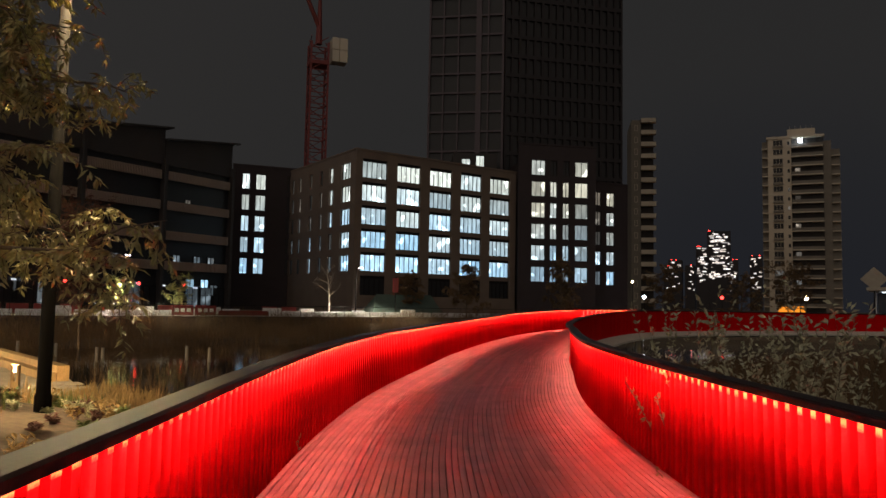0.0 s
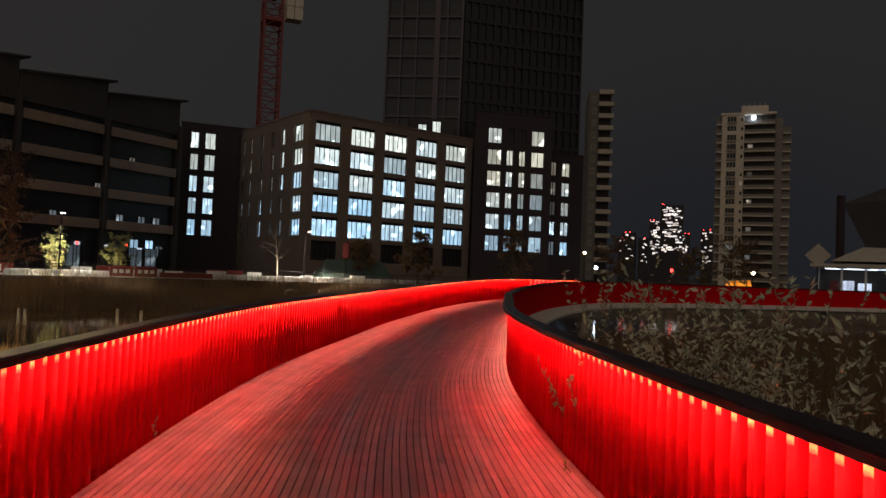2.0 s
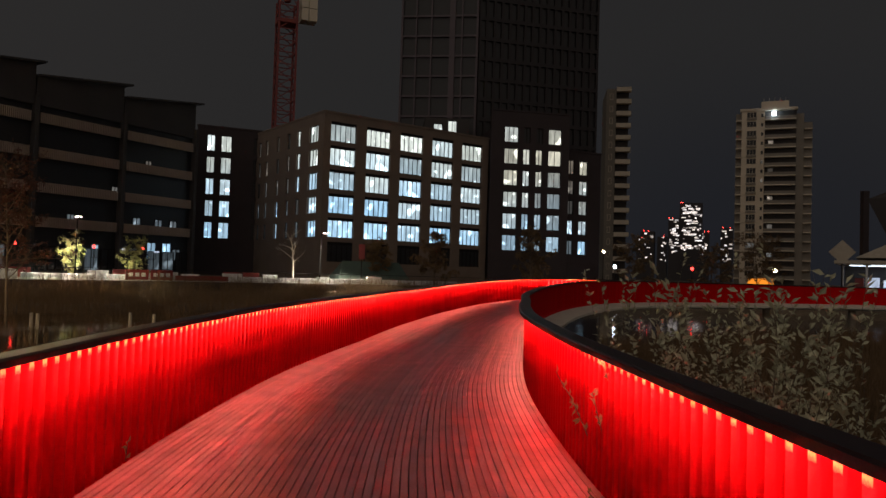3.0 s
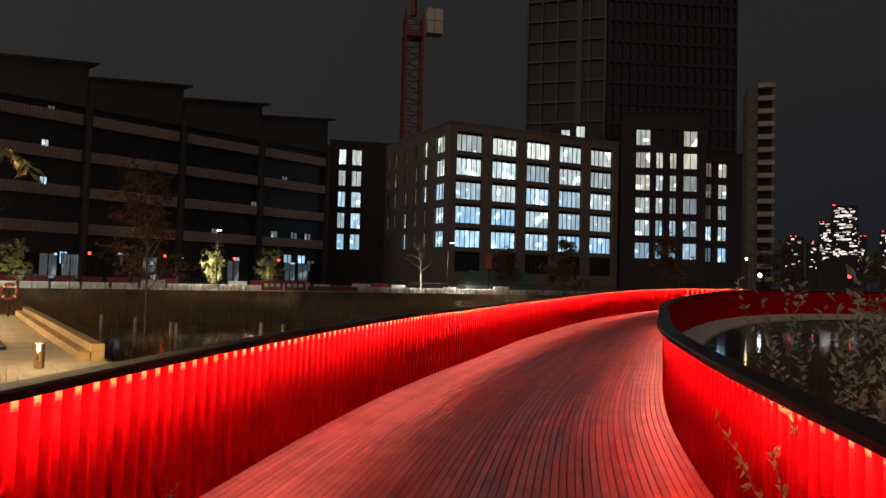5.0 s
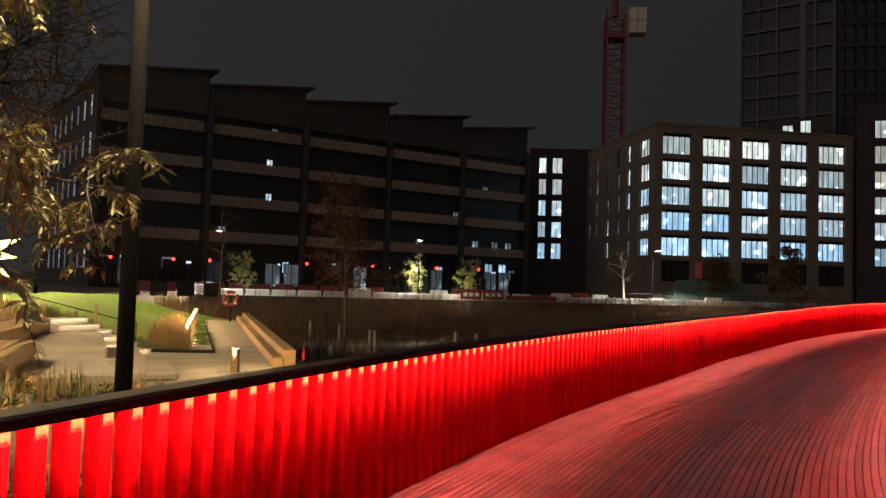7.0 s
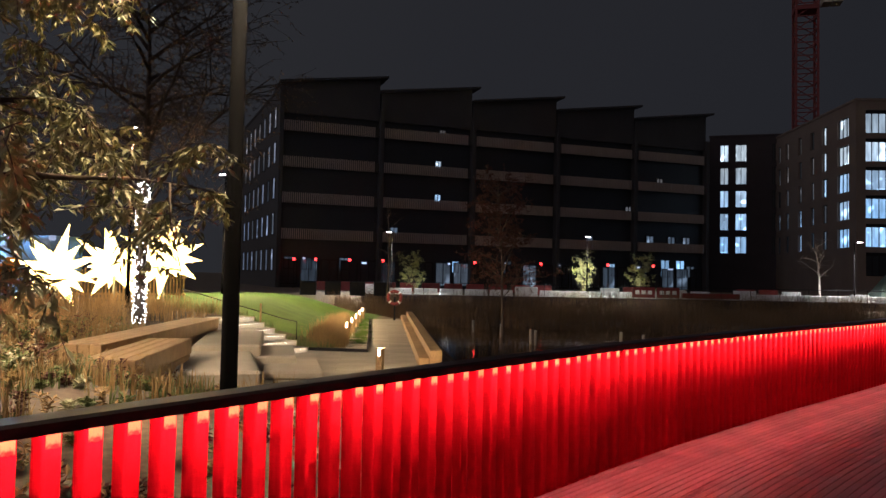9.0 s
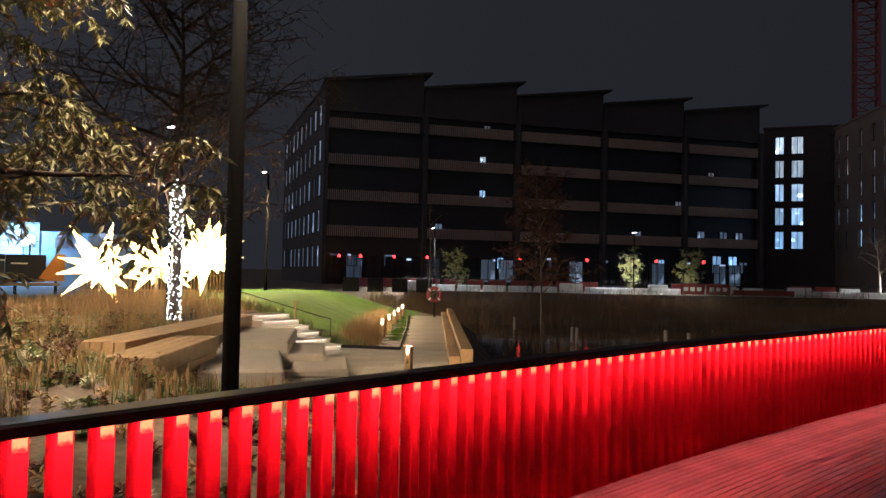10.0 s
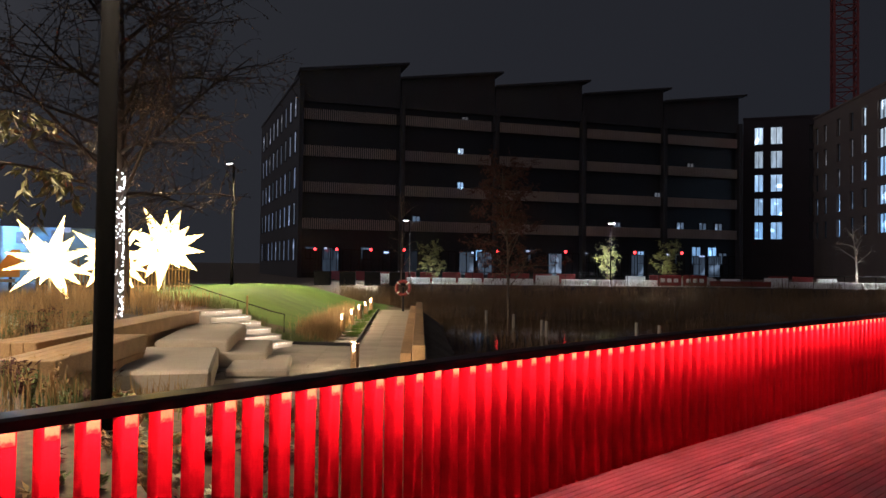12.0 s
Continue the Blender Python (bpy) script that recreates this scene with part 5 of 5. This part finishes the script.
# ---- the station by the far end of the bridge ----
station = thing("station", "low modern station with a pale roof and lit glass front", "station", pose(82, 124, 0, 0, 0, -34))
solid(station, "roof", Matrix(), -9, -2, 5.4, 26, 16, 6.0, CONCRETE)
raw("upper_roof", [(-6, 2, 6.6), (26, 2, 6.6), (26, 16, 6.6), (-6, 16, 6.6), (-1, 4, 9.2), (26, 4, 9.8), (26, 16, 9.8), (-1, 16, 9.2)], [(3, 2, 1, 0), (0, 1, 5, 4), (1, 2, 6, 5), (2, 3, 7, 6), (3, 0, 4, 7), (4, 5, 6, 7)], CONCRETE, station, "sloping pale upper roof")
solid(station, "ceiling_light", Matrix(), -7, 4.0, 5.2, 22, 7.5, 5.32, glow("ceiling_panel", (0.8, 0.92, 1.0), 1.6))
solid(station, "back_wall", Matrix(), -8, 10, 0, 24, 10.6, 5.2, CLAD_L)
for k in range(11):
    solid(station, "shopfront", Matrix(), -7.4 + k * 2.8, 9.9, 0.9 + 0.5 * (k % 2), -5.2 + k * 2.8, 9.96, 3.6 - 0.4 * (k % 3), WIN_CITY if k % 3 else GLASS_DARK)
for k in range(9):
    solid(station, "column", Matrix(), -8 + k * 3.7, 0, 0, -7.65 + k * 3.7, 0.35, 5.2, WHITE)
    solid(station, "capital", Matrix(), -8.5 + k * 3.7, -0.4, 5.204, -7.15 + k * 3.7, 0.8, 5.396, WHITE)
solid(station, "kiosk", Matrix(), -6.0, 1.5, 0, -4.6, 2.6, 3.0, RED_PLASTIC)
sign = thing("diamond_sign", "pale diamond-shaped sign board on edge", "sign", pose(74.6, 127.0, 7.4, 0, 45, -32))
solid(sign, "board", Matrix(), -1.5, -0.15, -1.5, 1.5, 0.15, 1.5, CONCRETE)
s = Soup()
s.tube([(0, 0, 0), (5.2, 0, -5.2)], [0.15, 0.15], 6)
s.make("pole", BLACK, sign)
hall = thing("angular_hall", "dark angular hall with slanting walls", "building", pose(88.5, 125, 0, 0, 0, -38))
v = [(-3, 0, 4), (30, 0, 4), (30, 14, 4), (-3, 14, 4), (-9, -2, 17), (30, -2, 20), (30, 16, 20), (-9, 16, 17), (0, 0, 21), (30, 0, 26), (30, 14, 26), (0, 14, 21)]
raw("shell", v, [(3, 2, 1, 0), (0, 1, 5, 4), (1, 2, 6, 5), (2, 3, 7, 6), (3, 0, 4, 7), (4, 5, 9, 8), (5, 6, 10, 9), (6, 7, 11, 10), (7, 4, 8, 11), (8, 9, 10, 11)], CLAD_L, hall, "dark slanting walls")
for k in range(5):
    solid(hall, "leg", Matrix(), k * 6.5, 2, 0, k * 6.5 + 0.8, 2.8, 4.2, CONCRETE)
chimney = thing("chimney", "dark square chimney stack", "chimney", pose(105.8, 171, 0))
solid(chimney, "shaft", Matrix(), -0.7, -0.7, 0, 0.7, 0.7, 24, BRICK_D)

# ---- quay edge of the far bank ----
quay = thing("quay_wall", "dark quay wall along the far bank", "wall", kind="structure")
for (x0, y0), (x1, y1) in (((-41.8, 51.2), (-20.3, 69.8)), ((-20.3, 69.8), (-2.3, 83.7)), ((-2.3, 83.7), (8.7, 91.2))):
    d = Vector((x1 - x0, y1 - y0))
    bm = bmesh.new()
    box(bm, 0, -0.2, -1.9, d.length, 0.2, 0.12, 0.03)
    part("quay_section", bm, BRICK_D, quay).matrix_basis = Matrix.Translation((x0, y0, 0)) @ Matrix.Rotation(math.atan2(d.y, d.x), 4, "Z")

railing = thing("quay_railing", "slim dark railing along the top of the quay", "railing")
for (x0, y0), (x1, y1) in (((-41.5, 50.95), (-20.1, 69.5)), ((-20.1, 69.5), (-2.1, 83.4)), ((-2.1, 83.4), (8.7, 90.8))):
    s = Soup()
    s.tube([(x0, y0, 1.15), (x1, y1, 1.15)], [0.028, 0.028], 6)
    s.make("top_rail", BLACK, railing)
    n = int(math.hypot(x1 - x0, y1 - y0) / 2.4)
    for k in range(n):
        u = k / n
        s = Soup()
        s.tube([(x0 + (x1 - x0) * u, y0 + (y1 - y0) * u, 0.118), (x0 + (x1 - x0) * u, y0 + (y1 - y0) * u, 1.13)], [0.024, 0.024], 5)
        s.make("post", BLACK, railing)

# ---- road works along the far bank ----
BAND = [(-42.5, 52.0), (-21.0, 70.6), (-3.0, 84.5), (8.0, 92.0)]
rw = random.Random(4)
a = 0
for (x0, y0), (x1, y1) in zip(BAND, BAND[1:]):
    d = Vector((x1 - x0, y1 - y0))
    n = int(d.length / 2.05)
    for k in range(n):
        u = (k + 0.5) / n
        b = thing("road_barrier", "white plastic road barrier along the far bank", "barrier", pose(x0 + d.x * u, y0 + d.y * u, 0.08, 0, 0, math.degrees(math.atan2(d.y, d.x)) + rw.uniform(-1, 1)), "white road barriers")
        bm = bmesh.new()
        box(bm, -1.0, -0.2, 0, 1.0, 0.2, 0.16, 0.02)
        part("foot", bm, WHITE, b)
        bm = bmesh.new()
        box(bm, -0.98, -0.1, 0.16, 0.98, 0.1, 0.55 + (0.3 if rw.random() < 0.12 else 0), 0.03)
        part("body", bm, WHITE, b)
for k in range(30):
    u = k / 29
    x, y = -50 + 52 * u - 3.0, 54.0 + 37.5 * u + 3.0
    red = k < 11 or k in (14, 19, 20)
    b = thing("chapter_barrier", "red and white stacked road barrier" if red else "white stacked road barrier", "barrier", pose(x, y, 0.1, 0, 0, 36 + rw.uniform(-5, 5)), "stacked road barriers")
    bm = bmesh.new()
    box(bm, -0.9, -0.15, 0, 0.9, 0.15, 0.9 if red else rw.choice((0.35, 0.6, 0.75)), 0.04)
    part("body", bm, RED_PLASTIC if red else WHITE, b)
    bm = bmesh.new()
    box(bm, -0.85, -0.22, 0.0, -0.5, 0.22, 0.12, 0.02)
    part("foot", bm, BLACK, b)
for x in (-61.5, -59.6, -56.6, -53.7, -45.6, -39.8, -33.9, -29.9):
    y = 64.0 + (x + 57.5) * 0.78
    p = thing("signal_lamp", "red warning lamp on a slim post", "lamp", pose(x, y, 0), "red warning lamps")
    s = Soup()
    s.tube([(0, 0, 0), (0, 0, 3.17)], [0.04, 0.04], 6)
    s.make("post", BLACK, p)
    bm = bmesh.new()
    bmesh.ops.create_uvsphere(bm, u_segments=10, v_segments=6, radius=0.16, matrix=Matrix.Translation((0, 0, 3.32)))
    part("lamp", bm, RED_LAMP, p, "glowing red lamp")
# red panel banner on the barrier line
ban = thing("red_banner", "dark red banner boards with pale marks", "banner", frame_of((-24.3, 66.6), (0.77, 0.64), 0.1))
for k in range(2):
    solid(ban, "board", Matrix(), k * 2.15, -0.05, 0.1, k * 2.15 + 2.0, 0.05, 1.0, RED_PLASTIC)
    for q in range(3):
        s = Soup()
        s.box(k * 2.15 + 0.25 + q * 0.55, -0.06, 0.4, k * 2.15 + 0.62 + q * 0.55, -0.052, 0.72)
        s.make("mark", WHITE, ban)
solid(ban, "low_board", Matrix(), 4.4, -0.05, 0.1, 9.5, 0.05, 0.55, RED_PLASTIC)
for k in range(4):
    x, y = -40.9 + 1.28 * k, 44.4 + 1.36 * k
    b = thing("planter_box", "black planter box at the lawn's far edge", "planter", pose(x, y, 0.1, 0, 0, 45), "planter boxes")
    solid(b, "body", Matrix(), -0.6, -0.5, 0, 0.6, 0.5, 1.05, BLACK)
tent = thing("site_tent", "dark green ridge tent beside the road works", "tent", frame_of((-8.0, 85.5), (0.9, 0.43), 0.0))
raw("canvas", [(0, 0, 0.0), (9.5, 0, 0.0), (9.5, 5, 0.0), (0, 5, 0.0), (1.4, 2.5, 2.7), (8.6, 2.5, 2.7)], [(0, 1, 5, 4), (1, 2, 5), (2, 3, 4, 5), (3, 0, 4), (3, 2, 1, 0)], GREEN_TENT, tent)
flue = thing("red_hoarding", "narrow red hoarding panel on a post", "sign", pose(-5.4, 86.0, 0.0))
solid(flue, "panel", Matrix(), -0.35, -0.1, 2.9, 0.35, 0.1, 4.6, RED_PLASTIC)
solid(flue, "post", Matrix(), -0.06, -0.06, 0, 0.06, 0.06, 2.9, BLACK)

# lamps at the far street corner
for x, y, z, r, m_, l_ in ((30.5, 118.0, 5.6, 0.20, LED_WARM, "warm wall lamp on a post"), (33.5, 122.0, 3.2, 0.30, COOL_LAMP, "bright white site floodlight on a post"), (46.0, 121.0, 3.3, 0.28, RED_LAMP, "red traffic signal lamp on a post"), (88.0, 178.0, 4.2, 0.5, LED_WARM, "amber site lamp on a post")):
    p = thing("site_lamp", l_, "lamp", pose(x, y, 0), "site lamps")
    s = Soup()
    s.tube([(0, 0, 0), (0, 0, z)], [0.07, 0.06], 6)
    s.make("post", BLACK, p)
    bm = bmesh.new()
    bmesh.ops.create_uvsphere(bm, u_segments=12, v_segments=8, radius=r, matrix=Matrix.Translation((0, 0, z + r)))
    part("lamp", bm, m_, p, "glowing lamp")
ot = thing("orange_shelter", "glowing orange sheeted shelter", "shelter", pose(84.5, 178.0, 0.4, 0, 0, -24))
v = [(-3.2, 0, 0), (3.2, 0, 0), (3.2, 4, 0), (-3.2, 4, 0), (-2.6, 0, 2.2), (2.6, 0, 2.4), (2.6, 4, 2.4), (-2.6, 4, 2.2)]
# The sheet emits orange itself, standing in for lamplight on the tarp.
raw("sheet", v, [(0, 1, 5, 4), (1, 2, 6, 5), (2, 3, 7, 6), (3, 0, 4, 7), (4, 5, 6, 7)], glow("orange_sheet_glow", (1.0, 0.28, 0.01), 0.9), ot)

# market buildings behind the stars
NAVY = mat("navy_board", (0.020, 0.024, 0.045), 0.6, vary=0.2, scale=1, fine=20, bump=0.05)
shed = thing("market_building", "pale blue-lit market building with vents and small lamps", "building", frame_of((-58.5, 16.5), (0.31, 0.95), 0.0))
solid(shed, "wall", Matrix(), -12, 0, 0, 11.2, 8, 4.7, BLUE_SHED)
solid(shed, "upper_wall", Matrix(), -12, 0.6, 4.704, 8.6, 8, 6.1, BLUE_SHED)
solid(shed, "lean_to", Matrix(), 11.204, 0.4, 0, 17.5, 7, 4.1, BLUE_SHED)
for k in range(10):
    solid(shed, "cladding_post", Matrix(), -11 + k * 2.35, -0.09, 0, -10.86 + k * 2.35, -0.004, 4.7, STEEL)
for z in (4.55, 3.3):
    solid(shed, "pipe", Matrix(), -12, -0.2, z, 11.2, -0.1, z + 0.10, STEEL)
solid(shed, "coping", Matrix(), -12, 0.45, 6.104, 8.7, 0.9, 6.2, BLACK)
for k in range(6):
    x = 3.4 + k * 2.2
    solid(shed, "duct", Matrix(), x, -0.3 if x < 10.5 else 0.1, 2.9, x + 0.9, -0.01 if x < 10.5 else 0.396, 3.7 + 0.2 * (k % 2), STEEL)
for x in (9.6, 12.4, 15.2):
    solid(shed, "wall_lamp", Matrix(), x, -0.35, 3.75, x + 0.42, -0.05 if x < 11 else 0.39, 4.1, WIN_CITY, )
lamp = bpy.data.lights.new("market_floodlight", "POINT")
lamp.energy, lamp.color, lamp.shadow_soft_size = 2300, (0.42, 0.72, 1.0), 0.3
ml = new("floodlight", lamp)
ml.location = (-53.0, 25.0, 3.9)
fl = thing("floodlight_mast", "bright white floodlight on a mast", "lamp", pose(-53.2, 25.9, 0.0))
s = Soup()
s.tube([(0, 0, 0), (0, 0, 3.2)], [0.06, 0.06], 6)
s.make("mast", BLACK, fl)
bm = bmesh.new()
bmesh.ops.create_uvsphere(bm, u_segments=12, v_segments=8, radius=0.32, matrix=Matrix.Translation((0, 0, 3.4)))
part("lamp", bm, COOL_LAMP, fl, "glowing floodlight")
dig = thing("site_hoarding", "dark navy hoarding with an orange end panel", "hoarding", frame_of((-41.25, 20.2), (0.34, 0.94), 0.0))
for k in range(6):
    solid(dig, "board", Matrix(), -9.2 + k * 1.9, 0, 0.75, -7.31 + k * 1.9, 0.08, 2.2, NAVY)
for k in range(4):
    solid(dig, "writing_bar", Matrix(), -2.6 + k * 1.05, -0.012, 1.85 - 0.16 * (k % 2), -1.8 + k * 1.05, -0.004, 1.93 - 0.16 * (k % 2), WHITE)
raw("end_panel", [(1.75, -0.05, 0.8), (3.1, -0.05, 0.8), (3.1, -0.05, 2.25), (2.7, -0.05, 2.25), (1.75, 0.07, 0.8), (3.1, 0.07, 0.8), (3.1, 0.07, 2.25), (2.7, 0.07, 2.25)], [(0, 1, 2, 3), (7, 6, 5, 4), (0, 4, 5, 1), (1, 5, 6, 2), (2, 6, 7, 3), (3, 7, 4, 0)], ORANGE, dig, "slanting orange panel")
solid(dig, "bench_rail", Matrix(), -9, -0.6, 0.55, 2.9, -0.3, 0.72, TIMBER)
for k in range(7):
    solid(dig, "leg", Matrix(), -8.8 + k * 1.9, -0.02, 0, -8.65 + k * 1.9, 0.1, 0.8, BLACK)
# slatted fence lit by the stars
pick = thing("picket_fence", "timber picket fence glowing in the star light", "fence", frame_of((-38.3, 23.2), (0.47, 0.88), 0.05))
for k in range(44):
    solid(pick, "picket", Matrix(), k * 0.17, 0, 0.0, k * 0.17 + 0.085, 0.03, 1.5 + 0.12 * (k % 3), TIMBER)
for z in (0.3, 1.2):
    solid(pick, "rail", Matrix(), 0, 0.034, z, 7.5, 0.08, z + 0.09, TIMBER)

# ---- deck boards ----
NB = 57
BW = 2 * HALF / NB
board_r = random.Random(6)


def board_mesh(s0, s1, k, soup, gap=0.0036):
    ss = np.linspace(s0, s1, max(2, int((s1 - s0) / 0.6) + 1))
    o0, o1 = -HALF + k * BW + gap, -HALF + (k + 1) * BW - gap
    base = len(soup.v)
    for s_ in ss:
        for off, z in ((o0, -0.045), (o0, -0.003), (o0 + 0.004, 0.0), (o1 - 0.004, 0.0), (o1, -0.003), (o1, -0.045)):
            p, _ = along(s_, off)
            soup.v.append((p[0], p[1], p[2] + z))
    for i in range(len(ss) - 1):
        for j in range(5):
            a_, b_ = base + i * 6 + j, base + (i + 1) * 6 + j
            soup.f.append((a_, b_, b_ + 1, a_ + 1))


for row in range(5):
    for k in range(NB):
        s0 = 10.6 + row * 4.8 + (k * 7 % 5) * 0.96
        sp = Soup()
        board_mesh(s0 + 0.003, s0 + 4.797, k, sp)
        sp.make("deck_board", DECK, bridge)
rest = Soup()
for k in range(NB):
    board_mesh(0.3, 10.6 + (k * 7 % 5) * 0.96, k, rest)
    board_mesh(10.6 + 5 * 4.8 + (k * 7 % 5) * 0.96, S_END, k, rest)
tagged(rest.make("far_boards", DECK, bridge), kind="stuff")

# a short open panel of the outer fence, with its own lower light line
op = thing("open_fence_panel", "open panel of self-glowing balusters in the outer fence", "fence")
sa = float(np.interp(40.2, LINE[:, 1], ARC)) + 1.2
sweep("lower_light", sa, sa + 3.9, [(-HALF + 0.012, 0.70), (-HALF + 0.03, 0.70), (-HALF + 0.03, 0.675), (-HALF + 0.012, 0.675)], RED_LAMP, op, 0.3, "thin red light line")
# Balusters emit red themselves, in place of strip light falling on them.
for k in range(9):
    q, t = along(sa + 0.25 + 0.425 * k, -HALF + 0.02)
    bm = bmesh.new()
    box(bm, -0.03, -0.008, 0.70, 0.03, 0.008, 0.975)
    part("baluster", bm, RED_LAMP, op).matrix_basis = Matrix.Translation(q) @ Matrix.Rotation(math.atan2(t[1], t[0]), 4, "Z")

# ---- paving slabs of the promenade ----
ps = bmesh.new()
box(ps, -0.745, -0.295, -0.02, 0.745, 0.295, 0.022, 0.006)
slab_first = None
ax = Vector((-15.2, 16.7)).normalized()
ay = Vector((-ax.y, ax.x))
for i in range(-16, 40):
    for j in range(-2, 14):
        c = Vector((-11.1, 22.5)) + ax * (0.6 * i + 0.3) + ay * (1.5 * j + 0.75 + (0.75 if i % 2 else 0.0))
        if poly_distance(np.array(c.x), np.array(c.y), PROM) > -0.30:
            continue
        if slab_first is None:
            slab_first = part("paving_slab", ps, PAVING, promenade)
            slab = slab_first
        else:
            slab = new("paving_slab", slab_first.data)
            slab.parent = promenade
        slab.matrix_basis = Matrix.Translation((c.x, c.y, -0.882)) @ Matrix.Rotation(math.atan2(ay.y, ay.x), 4, "Z")
